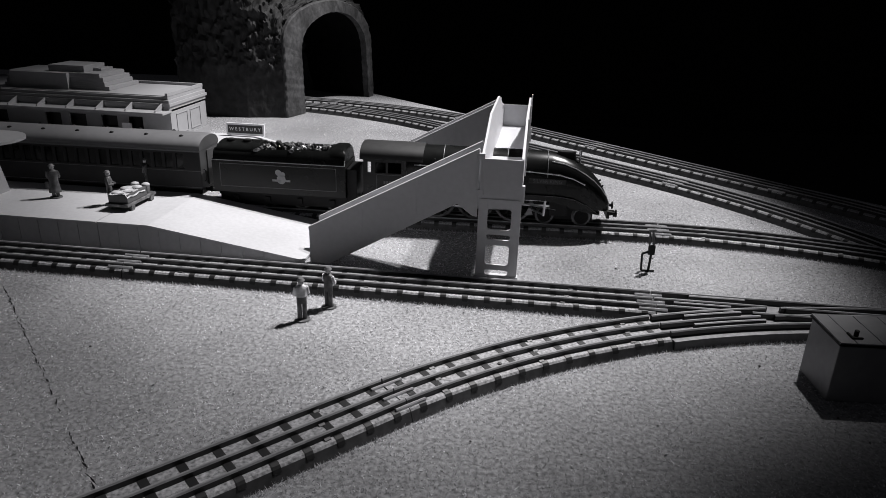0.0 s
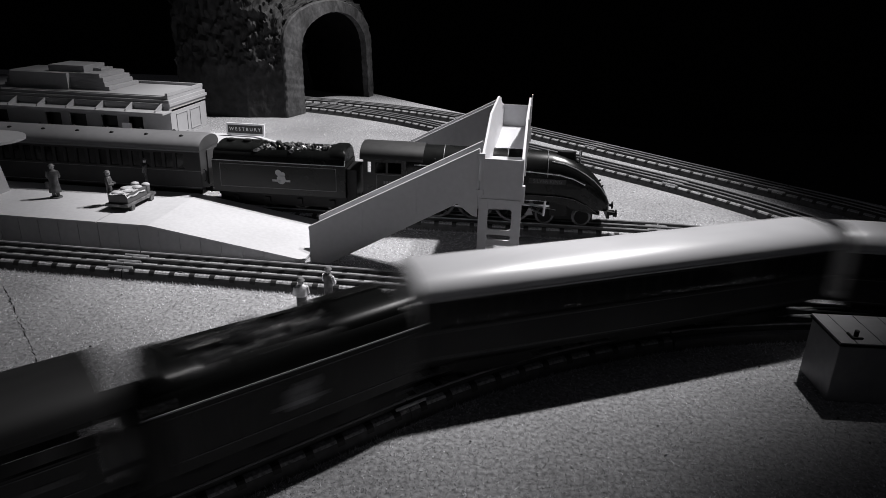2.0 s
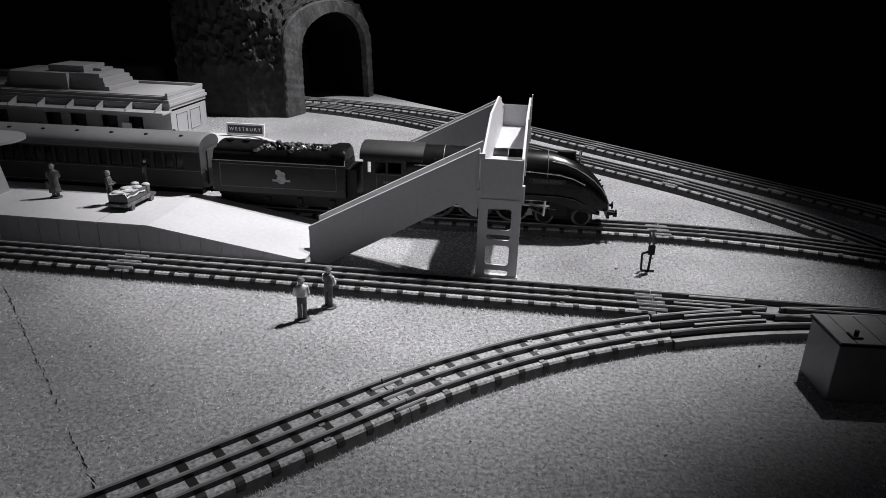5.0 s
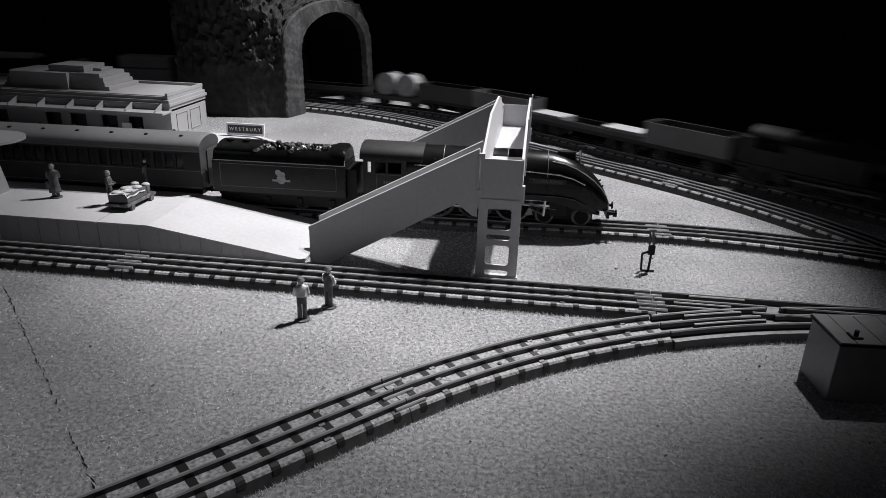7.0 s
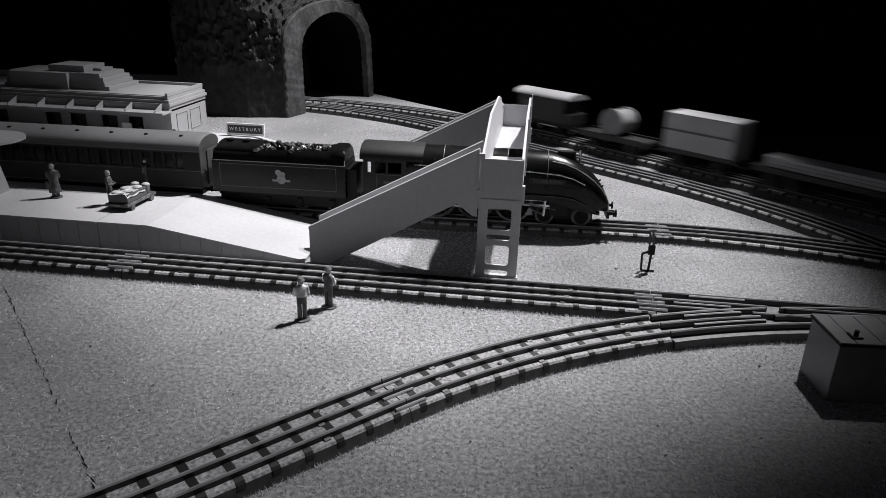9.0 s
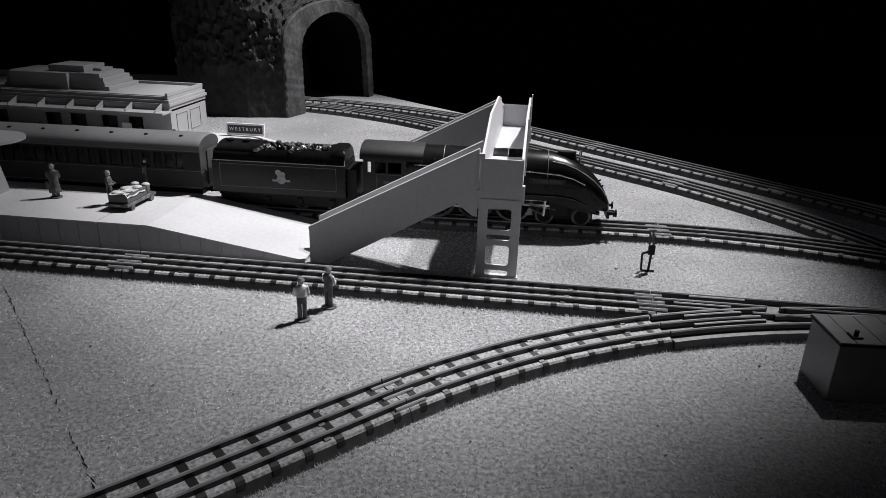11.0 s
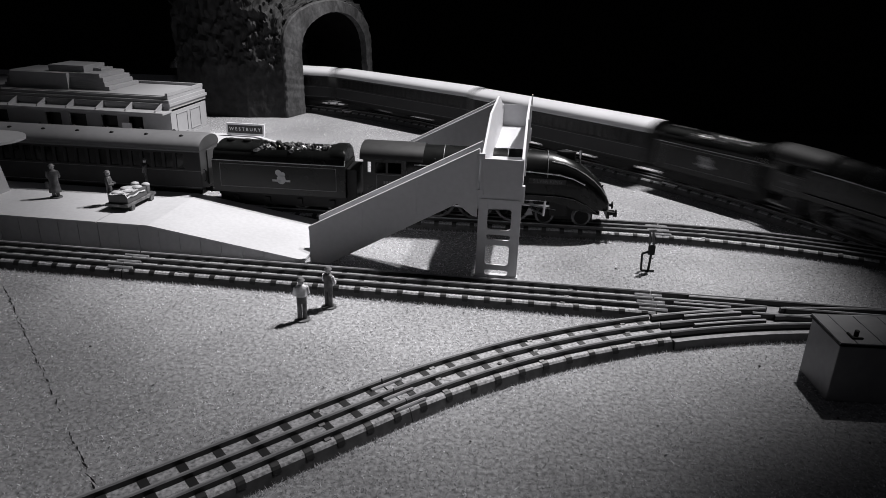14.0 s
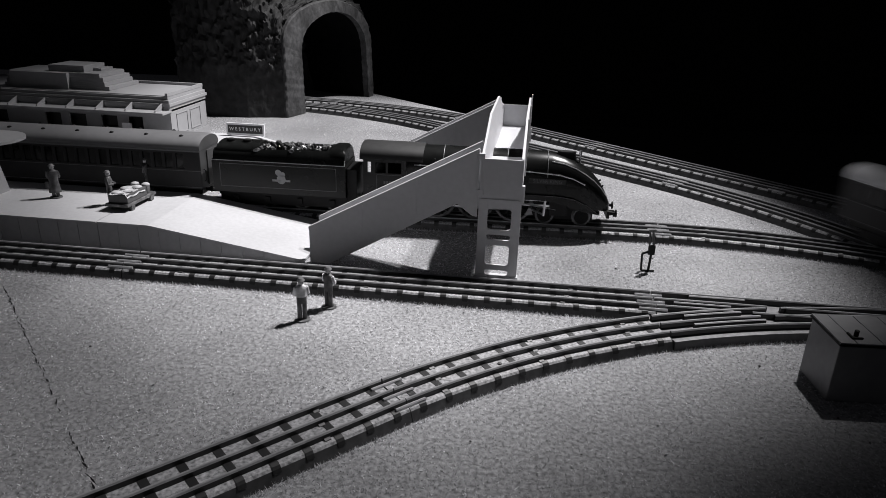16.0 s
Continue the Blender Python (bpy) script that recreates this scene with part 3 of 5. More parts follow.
def station_building():
    ob = station_frame(thing("station_building", "grey plastic station building with stepped flat roof and canopy", "building"), 0, 0)
    r, v0, v1 = -0.302, 0.262, 0.338     # end of the building, front and rear walls
    l = r - 0.30
    z0 = 0.0185
    # front wall with door and window openings
    opens = [(-0.345, -0.330, 0.0), (-0.372, -0.356, 0.008), (-0.405, -0.388, 0.0), (-0.430, -0.414, 0.0), (-0.487, -0.470, 0.008), (-0.520, -0.500, 0.0), (-0.560, -0.545, 0.008)]
    top, head = 0.0440, 0.0385
    edges = sorted({l, r, *[a for a, b, c in opens], *[b for a, b, c in opens]})
    for a, b in zip(edges, edges[1:]):
        hit = [o for o in opens if o[0] <= a and b <= o[1]]
        if hit:
            part("lintel", boxed(a, b, v0, v0 + 0.0015, head, top), STATION, ob)
            if hit[0][2]:
                part("window_apron", boxed(a, b, v0, v0 + 0.0015, z0, z0 + hit[0][2]), STATION, ob)
        else:
            part("front_wall", boxed(a, b, v0, v0 + 0.0015, z0, top), STATION, ob)
    for a, b, c in opens:
        bm = boxed(a, b, v0 + 0.006, v0 + 0.0065, z0 + c, head)
        part("window_pane" if c else "door", bm, DARKVOID, ob, "dark unlit opening")
    part("plinth", boxed(l, r + 0.001, 0.3012, v1 + 0.002, 0.0, z0 - 0.0002), STATION, ob)
    part("rear_wall", boxed(l, r, v1 - 0.0015, v1, z0, top), STATION, ob)
    for u in (l, r - 0.0015):
        part("end_wall", boxed(u, u + 0.0015, v0 + 0.0016, v1 - 0.0016, z0, top), STATION, ob)
    for v in (v0 + 0.012, v0 + 0.040):
        bm = bmesh.new()
        for a in ((v, v + 0.022, z0 + 0.003, z0 + 0.0036), (v, v + 0.022, 0.0405, 0.0411), (v, v + 0.0006, z0 + 0.003, 0.0411), (v + 0.0214, v + 0.022, z0 + 0.003, 0.0411)):
            box(bm, r - 0.0002, r + 0.0006, *a)
        part("wall_panel_trim", bm, STATION, ob)
    part("pilaster", boxed(r - 0.004, r + 0.0012, v0 - 0.001, v0 + 0.004, z0, top), STATION, ob)
    # canopy along the front with upright fins
    bm = boxed(l, r + 0.002, v0 - 0.017, v0 + 0.001, 0.0440, 0.0462, 0.0005)
    part("canopy", bm, STATION, ob, "flat canopy over the front wall")
    for i in range(9):
        u = r - 0.006 - i * 0.0295
        bm = bmesh.new()
        prism(bm, [(v0 - 0.0150, 0.0462), (v0 + 0.001, 0.0462), (v0 + 0.001, 0.0535), (v0 - 0.0140, 0.0478)], "x", u - 0.0012, u)
        part("canopy_fin", bm, STATION, ob)
    # stepped cornice and roof tiers
    for i, (g, za, zb) in enumerate(((0.0004, 0.0462, 0.0495), (0.0016, 0.0495, 0.0525), (0.0004, 0.0525, 0.0555), (-0.0012, 0.0555, 0.0585))):
        part("cornice", boxed(l - g, r + g, v0 - g, v1 + g, za, zb, 0.0003), STATION, ob)
    part("roof", boxed(l + 0.003, r - 0.003, v0 + 0.003, v1 - 0.003, 0.0585, 0.0592), STATION, ob)
    bm = bmesh.new()
    for a in ((l + 0.001, r - 0.001, v1 - 0.0035, v1 - 0.001), (r - 0.0035, r - 0.001, v0 + 0.001, v1 - 0.0036)):
        box(bm, *a, 0.0587, 0.0618)
    part("roof_parapet", bm, STATION, ob)
    # upper tiers
    for ul, ur, vf, vr, za, zb in ((-0.478, -0.3690, 0.2765, 0.3300, 0.0593, 0.0630), (-0.476, -0.3735, 0.2768, 0.3270, 0.0630, 0.0669),
                                   (-0.474, -0.3745, 0.2771, 0.3240, 0.0669, 0.0710), (-0.472, -0.3780, 0.2774, 0.3210, 0.0710, 0.0749)):
        part("upper_tier", boxed(ul, ur, vf, vr, za, zb, 0.0003), STATION, ob)
    part("front_block", boxed(-0.468, -0.4085, 0.2720, 0.2764, 0.0593, 0.0748, 0.0003), STATION, ob, "taller front block of the upper storey")
    part("top_tier", boxed(-0.4325, -0.3955, 0.2810, 0.3160, 0.0749, 0.0812, 0.0003), STATION, ob)
    part("side_step", boxed(-0.3954, -0.3870, 0.2960, 0.3160, 0.0749, 0.0775, 0.0003), STATION, ob)
    for i in range(2):
        part("poster_board", boxed(r - 0.045 - i * 0.24, r - 0.036 - i * 0.24, v0 - 0.008, v0 - 0.007, z0, 0.0335), SIGN_WHITE, ob, "pale upright notice board")


def name_sign():
    ob = station_frame(thing("station_sign", "white station nameboard with black panel on low posts", "sign"), -0.2415, 0.294, 0.0185)
    part("board", boxed(-0.0196, 0.0196, -0.0009, 0.0009, 0.0008, 0.0128, 0.0003), SIGN_WHITE, ob)
    part("panel", boxed(-0.0178, 0.0178, -0.0014, -0.0009, 0.0030, 0.0108), SIGN_BLACK, ob, "black name panel")
    lettering("W E S T B U R Y", 0.0046, SIGN_WHITE, ob, pose(0, -0.00146, 0.0070, 90, 0, 0))
    for x in (-0.0165, 0.0165):
        part("post", boxed(x - 0.0009, x + 0.0009, 0.0009, 0.0024, 0.0, 0.0120), SIGN_WHITE, ob)


def canopy_shelter():
    """Shelter on the near platform whose roof reaches into view."""
    ob = station_frame(thing("platform_shelter", "grey platform canopy with rounded end on a slab pillar", "shelter"), 0, 0, 0.0185)
    bm = bmesh.new()
    edge = [(-0.62, 0.040), (-0.329, 0.040)] + [(-0.329 + 0.024 * math.sin(a), 0.064 - 0.024 * math.cos(a)) for a in [i * math.pi / 12 for i in range(1, 13)]] + [(-0.62, 0.088)]
    prism(bm, edge, "z", 0.0395, 0.0412)
    part("roof", bm, STATION, ob)
    bm = bmesh.new()
    prism(bm, [(-0.365, 0.0), (-0.330, 0.0), (-0.3385, 0.0395), (-0.365, 0.0395)], "y", 0.055, 0.078)
    part("pillar", bm, STATION, ob, "tapering slab pillar")
    bm = bmesh.new()
    prism(bm, [(-0.55, 0.0), (-0.535, 0.0), (-0.535, 0.0395), (-0.55, 0.0395)], "y", 0.055, 0.078)
    part("pillar", bm, STATION, ob)


def tunnel():
    ob = thing("tunnel", "dark rough stone double-track tunnel with plain arched mouth", "tunnel")
    # stations along the tunnel: left foot, right foot, squareness of the top, height
    st = [((-0.2080, 0.8715), (-0.1195, 1.0790), 0.0, 0.142), ((-0.2170, 0.8715), (-0.1290, 1.0860), 0.55, 0.150), ((-0.2530, 0.8640), (-0.1700, 1.1050), 0.9, 0.168),
          ((-0.3050, 0.8680), (-0.2400, 1.1200), 1.0, 0.172), ((-0.3430, 0.8780), (-0.3100, 1.1250), 1.0, 0.172)]
    prof = []
    n = 150
    for i in range(n + 1):
        q = i / n
        prof.append(q)

    def outer(sta, q):
        (ax, ay), (bx, by), sq, h = sta
        # arch form and box form of the profile, blended
        wall = 0.30
        if q < wall:
            a0, z0 = 0.0, q / wall * 0.090
        elif q > 1 - wall:
            a0, z0 = 1.0 - 0.024 * (1 - q) / wall, (1 - q) / wall * 0.070
        else:
            s = (q - wall) / (1 - 2 * wall) * math.pi
            a0 = 0.488 - 0.488 * math.cos(s)
            zb = 0.090 + (0.070 - 0.090) * a0
            z0 = zb + (h - zb) * math.sin(s) ** 0.85
        if q < wall:
            a1, z1 = 0.0, q / wall * h * 0.93
        elif q > 1 - wall:
            a1, z1 = 1.0, (1 - q) / wall * h * 0.93
        else:
            a1 = (q - wall) / (1 - 2 * wall)
            z1 = h * (0.93 + 0.07 * math.sin(a1 * math.pi) ** 0.4)
        a, z = a0 + sq * (a1 - a0), z0 + sq * (z1 - z0)
        return Vector((ax + (bx - ax) * a, ay + (by - ay) * a, z))

    m = 150
    rings = []
    for k in range(m + 1):
        f = k / m * (len(st) - 1)
        i = min(int(f), len(st) - 2)
        g = f - i
        lo, hi = st[i], st[i + 1]
        row = []
        for q in prof:
            p = outer(lo, q).lerp(outer(hi, q), g)
            if k > 2:
                c = Vector((-0.24, 1.0, 0.06))
                d = (p - c).normalized()
                r = 1.5 * noise.fractal(p * 105, 0.9, 2.0, 4) + 1.1 * abs(noise.noise(p * 210))
                rough = 0.2 + 1.25 * min(1, max(0, (p.z - 0.045) / 0.03))
                p = p + d * 0.0024 * r * rough
            row.append(tuple(p))
        rings.append(row)
    bm = bmesh.new()
    loft(bm, rings, closed=False, caps=False)
    part("stone_shell", bm, STONE, ob, "rough dark rock-faced tunnel wall", smooth=True)
    # mouth: arch ring with depth, and the vault inside
    A, B = Vector((-0.2080, 0.8715, 0)), Vector((-0.1195, 1.0790, 0))
    axis = (B - A).normalized()
    out = Vector((axis.y, -axis.x, 0))
    wdt = (B - A).length

    def inner(q):
        wall = 0.30
        a_l, a_r = 0.040, wdt - 0.0165
        if q < wall:
            return a_l - 0.003 * q / wall, q / wall * 0.078
        if q > 1 - wall:
            return a_r - 0.0066 * (1 - q) / wall, (1 - q) / wall * 0.066
        s = (q - wall) / (1 - 2 * wall) * math.pi
        al, ar = a_l - 0.003, a_r - 0.0066
        a = (al + ar) / 2 - (ar - al) / 2 * math.cos(s)
        zb = 0.078 + (0.066 - 0.078) * (a - al) / (ar - al)
        return a, zb + (0.1265 - zb) * math.sin(s) ** 0.9

    rows = []
    for off, push in ((-0.010, 0), (0.0025, 0), (0.004, 0.0015)):
        rows.append([tuple(outer(st[0], q) + out * off - axis * 0) for q in prof])
        rows[-1] = [tuple(Vector(p) + (Vector(((A + B) / 2).to_tuple()) + Vector((0, 0, 0.05)) - Vector(p)).normalized() * push) for p in rows[-1]]
    for off in (0.004, 0.0030, -0.005):
        rows.append([tuple(A + axis * (inner(q)[0] + 0.0 * off) + Vector((0, 0, inner(q)[1])) + out * off) for q in prof])
    def worn(p):
        p = Vector(p)
        return tuple(p + noise.noise_vector(p * 130) * 0.0009 + noise.noise_vector(p * 420) * 0.0005)
    rows = [[worn(p) for p in r] for r in rows]
    bm = bmesh.new()
    loft(bm, rows, closed=False, caps=False)
    part("portal_arch", bm, ARCH, ob, "plain paler stone arch ring", smooth=True)
    # vault, its darkness put into the colour
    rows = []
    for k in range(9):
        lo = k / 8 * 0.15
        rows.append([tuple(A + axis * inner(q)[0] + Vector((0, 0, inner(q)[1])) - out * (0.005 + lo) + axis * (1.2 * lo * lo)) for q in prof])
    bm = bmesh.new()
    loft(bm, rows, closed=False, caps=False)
    part("vault", bm, TUNNEL_SHADE, ob, "tunnel lining coloured black for the shade inside", smooth=True)


def shed():
    ob = thing("lineside_hut", "grey tin lineside hut with panelled roof and small stub vent", "hut")
    ob.matrix_basis = pose(0.1718, 0.2835, 0, 0, 0, -2.5)
    w, d, h = 0.085, 0.0264, 0.0275
    part("body", boxed(0.0, w, -d, 0.0, 0.0, h, 0.0006), SHED, ob)
    bm = boxed(-0.0006, w + 0.001, -d - 0.0008, 0.0012, h + 0.0001, h + 0.0012, 0.0003)
    part("roof_slab", bm, LOCO_BLACK, ob)
    for i in range(8):
        a, b = -0.0004 + (i * 0.0112 - 0.0040 if i else 0), -0.0004 + min(0.0858, (i + 1) * 0.0112 - 0.0040)
        part("roof_panel", boxed(a + 0.0001, b - 0.0002, -d - 0.0006, 0.0010, h + 0.0012, h + 0.0019, 0.0002), SHED_ROOF, ob)
    bm = bmesh.new()
    lathe_z(bm, 0.0093, -0.0200, [(h + 0.0018, 0.0010), (h + 0.0046, 0.0010), (h + 0.0048, 0.0006)], 14)
    part("vent", bm, LOCO_BLACK, ob, "small black stub vent")
    bm = bmesh.new()
    box(bm, 0.0062, 0.0070, -0.0225, -0.0180, h + 0.0019, h + 0.0027)
    box(bm, 0.0062, 0.0108, -0.0232, -0.0224, h + 0.0019, h + 0.0027)
    part("bracket", bm, LOCO_BLACK, ob)


# ---- rolling stock; x forward, origin on the ground under the middle ----
def wheel_mesh(r, spokes, tyre=0.0016, wide=0.0026):
    bm = bmesh.new()
    prof = [(-wide / 2, r - tyre), (-wide / 2, r), (wide / 2, r), (wide / 2, r + 0.0008), (wide / 2 + 0.0008, r + 0.0006), (wide / 2 + 0.0008, r - tyre)]
    seg = 28
    loft(bm, [[(q * math.cos(2 * math.pi * i / seg), y, q * math.sin(2 * math.pi * i / seg)) for y, q in prof] for i in range(seg)] + [[(q, y, 0) for y, q in prof]], caps=False)
    lathe_y(bm, 0, 0, [(-wide / 2, r * 0.22), (wide / 2, r * 0.22)], 12)
    for i in range(spokes):
        a = 2 * math.pi * i / spokes
        rod(bm, (0, 0, 0), ((r - tyre) * math.cos(a), 0, (r - tyre) * math.sin(a)), 0.0005, 4)
    for f in bm.faces:
        c = f.calc_center_median()
        f.material_index = 1 if math.hypot(c.x, c.z) > r - tyre * 1.05 else 0
    return finish("wheel", bm, [WHEEL, TYRE], True)


WHEELS = {}


def wheels(parent, xs, r, spokes=0, gauge=0.0080):
    """Wheel pairs on their axles."""
    if (r, spokes) not in WHEELS:
        if spokes:
            WHEELS[(r, spokes)] = wheel_mesh(r, spokes)
        else:
            bm = bmesh.new()
            lathe_y(bm, 0, 0, [(-0.0013, r * 0.3), (-0.0015, r * 0.78), (-0.0009, r * 0.82), (-0.0013, r), (0.0013, r), (0.0013, r + 0.0007), (0.0020, r + 0.0006), (0.0020, r * 0.3)], 22)
            for f in bm.faces:
                c = f.calc_center_median()
                f.material_index = 1 if math.hypot(c.x, c.z) > r * 0.80 else 0
            WHEELS[(r, spokes)] = finish("wheel", bm, [WHEEL, TYRE], True)
    made = []
    for x in xs:
        for s in (-1, 1):
            w = new("wheel", WHEELS[(r, spokes)])
            w.parent = parent
            w.matrix_basis = pose(x, s * gauge, RAIL_TOP + r, 0, 0, 0 if s < 0 else 180)
            made.append(w)
    return made


def taller(ob, k):
    """Raises all but the wheels about the rail top."""
    for c in ob.children_recursive:
        if not c.name.startswith("wheel"):
            c.data.transform(Matrix.Translation((0, 0, RAIL_TOP)) @ Matrix.Diagonal((1, 1, k, 1)) @ Matrix.Translation((0, 0, -RAIL_TOP)))
    return ob


def streamlined_loco(label, group, name=""):
    ob = thing("steam_locomotive", label, "locomotive", group)
    R0 = RAIL_TOP

    def ring(x, w, zb, zs, zt, n=12):
        pts = [(x, -w * 0.96, zb)]
        for i in range(n + 1):
            a = math.pi * i / n
            c, q = math.cos(a), math.sin(a)
            k = 1.0 - 0.38 * min(1.0, max(0.0, (x - 0.045) / 0.03))
            pts.append((x, -w * math.copysign(abs(c) ** k, c), zs + (zt - zs) * q ** k))
        pts.append((x, w * 0.96, zb))
        return pts
    # casing: straight barrel, then a wedge nose rounded in plan and side
    rings = []
    for x, w, zb, zs, zt in ((-0.056, 0.0158, 0.0290, 0.0430, 0.0575), (-0.030, 0.0156, 0.0285, 0.0430, 0.0578), (0.030, 0.0153, 0.0285, 0.0430, 0.0578), (0.045, 0.0152, 0.0282, 0.0425, 0.0574),
                             (0.054, 0.0152, 0.0275, 0.0410, 0.0555), (0.062, 0.0151, 0.0255, 0.0385, 0.0522), (0.069, 0.0149, 0.0235, 0.0355, 0.0480), (0.075, 0.0145, 0.0222, 0.0320, 0.0435),
                             (0.080, 0.0138, 0.0215, 0.0290, 0.0385), (0.0835, 0.0126, 0.0210, 0.0262, 0.0335), (0.0860, 0.0110, 0.0205, 0.0240, 0.0290), (0.0873, 0.0088, 0.0200, 0.0222, 0.0250)):
        rings.append(ring(x, w, zb, zs, zt))
    bm = bmesh.new()
    loft(bm, rings)
    part("streamlined_casing", bm, LOCO, ob, "glossy dark streamlined casing with wedge nose", True)
    # pale rods draw the highlight along the shoulders of the nose
    for s in (-1, 1):
        bm = bmesh.new()
        line = [r[4] if s < 0 else r[-5] for r in rings[3:]]
        tube(bm, line, 0.00042)
        part("nose_ridge", bm, LINE_BRIGHT, ob, "thin pale rod drawing the highlight on the nose ridge")
    # side fairing sweeping over the wheels to the nose
    for s in (-1, 1):
        bm = bmesh.new()
        prof = []
        for i in range(15):
            q = i / 14
            x = -0.056 + q * 0.137
            up = 0.0300 + 0.0010 * math.sin(q * 3.1) - 0.012 * max(0, (q - 0.80) / 0.20) ** 2
            prof.append((x, up))
        lowr = [(x, max(0.0200, z - 0.0038 - 0.0060 * max(0, (i / 14 - 0.72) / 0.28))) for i, (x, z) in enumerate(prof)]
        rows = []
        for i, ((x, a), (_, b)) in enumerate(zip(prof, lowr)):
            w = 0.0166 - 0.0050 * max(0, (i / 14 - 0.85) / 0.15) ** 2
            rows.append([(x, s * (w - 0.0022), a), (x, s * w, a - 0.0004), (x, s * w, b), (x, s * (w - 0.0022), b)])
        loft(bm, rows)
        part("running_board", bm, LOCO, ob, "curved side fairing over the wheels", True)
        bm = bmesh.new()
        pts = [(x, s * (0.01665 - 0.0050 * max(0, (i / 14 - 0.85) / 0.15) ** 2), z - 0.0003) for i, (x, z) in enumerate(prof)]
        tube(bm, pts, 0.00022, 5)
        part("lining", bm, LINE_DIM, ob)
        # handrail along the barrel that dips at the nose
        hr = [(-0.050, 0.0157, 0.0470), (0.0, 0.0156, 0.0468), (0.030, 0.0155, 0.0464), (0.050, 0.0154, 0.0452), (0.060, 0.0152, 0.0430), (0.068, 0.0150, 0.0395)]
        bm = bmesh.new()
        tube(bm, [(x, s * (y + 0.0006), z) for x, y, z in hr], 0.00034)
        part("handrail", bm, STEEL, ob, "thin bright handrail")
        for x, y, z in ((-0.046, 0.0157, 0.0470), (-0.022, 0.0156, 0.0469), (0.004, 0.0156, 0.0468), (0.030, 0.0155, 0.0464), (0.050, 0.0154, 0.0452), (0.068, 0.0150, 0.0395)):
            bm = bmesh.new()
            bmesh.ops.create_icosphere(bm, subdivisions=1, radius=0.0007, matrix=Matrix.Translation((x, s * (y + 0.0006), z)))
            part("handrail_knob", bm, STEEL, ob, "", True)
        bm = boxed(0.0300, 0.0555, s * 0.01525, s * 0.01575, 0.0385, 0.0420)
        part("nameplate", bm, SIGN_BLACK, ob, "dark nameplate with pale worn letters")
        if not name:
            bm = bmesh.new()
            for i in range(9):
                x = 0.0325 + i * 0.0024
                box(bm, x, x + 0.0013, s * 0.01575, s * 0.01590, 0.0393, 0.0412)
            part("nameplate_letters", bm, LINE_DIM, ob)
        # cylinders, slide bars and rods
        bm = bmesh.new()
        box(bm, 0.0455, 0.0580, s * 0.0115, s * 0.0150, 0.0165, 0.0270, 0.0008)
        part("cylinder", bm, LOCO_BLACK, ob, "black cylinder block")
        y = s * 0.0138
        bm = bmesh.new()
        rod(bm, (-0.034, y, 0.0225), (0.0345, y, 0.0235), 0.0008, 6)
        rod(bm, (-0.024, y * 0.98, 0.0190), (0.020, y * 0.98, 0.0190), 0.0009, 6)
        part("connecting_rod", bm, STEEL, ob, "bright steel connecting rod")
        bm = bmesh.new()
        for z in (0.0262, 0.0225):
            box(bm, 0.0265, 0.0460, y - 0.0006, y + 0.0006, z, z + 0.0011)
        box(bm, 0.0265, 0.0277, y - 0.0006, y + 0.0006, 0.0225, 0.0270)
        part("slide_bar", bm, STEEL, ob)
        bm = bmesh.new()
        rod(bm, (0.0425, y * 1.06, 0.0285), (0.0418, y * 1.06, 0.0160), 0.0009, 6)
        rod(bm, (0.0418, y * 1.06, 0.0168), (0.0335, y * 1.06, 0.0200), 0.0007, 6)
        rod(bm, (0.0265, y * 1.05, 0.0240), (0.0500, y * 1.05, 0.0208), 0.0006, 6)
        part("valve_link", bm, STEEL, ob)
        bm = bmesh.new()
        prism(bm, [(0.0290, 0.0160), (0.0345, 0.0160), (0.0330, 0.0205), (0.0312, 0.0205)], "y", y - 0.0003, y + 0.0003)
        part("drain_bracket", bm, LINING, ob)
    for x in (-0.030, -0.008, 0.0145, 0.0425):
        w = 0.0157 if x < 0.04 else 0.0155
        bm = bmesh.new()
        pts = [(x, -w * 1.006 * math.cos(math.pi * i / 16), 0.0430 + (0.0578 - 0.0430 + 0.0001) * math.sin(math.pi * i / 16)) for i in range(17)]
        tube(bm, pts, 0.00032, 5)
        part("boiler_band", bm, LINE_DIM, ob)
    for s in (-1, 1):
        for x in (-0.036, -0.024, -0.012):
            bm = bmesh.new()
            lathe_y(bm, x, 0.0508, [(s * 0.0122, 0.0007), (s * 0.0140, 0.0007), (s * 0.0142, 0.0004)], 8)
            part("washout_plug", bm, LOCO, ob, "", True)
    # smokebox top: chimney in its trough, whistle
    bm = bmesh.new()
    lathe_z(bm, 0.0, 0.0, [(0.0, 0.0042), (0.0030, 0.0036), (0.0052, 0.0040), (0.0054, 0.0028)], 18)
    bmesh.ops.transform(bm, matrix=Matrix.Translation((0.0555, 0, 0.0530)) @ Matrix.Diagonal((1.7, 0.75, 1, 1)), verts=bm.verts)
    part("chimney", bm, LOCO_BLACK, ob, "short oval chimney", True)
    bm = bmesh.new()
    rod(bm, (0.0650, 0, 0.050), (0.0650, 0, 0.0585), 0.0007, 8)
    rod(bm, (0.0650, 0, 0.0560), (0.0650, 0, 0.0590), 0.0011, 8)
    part("whistle", bm, STEEL, ob, "", True)
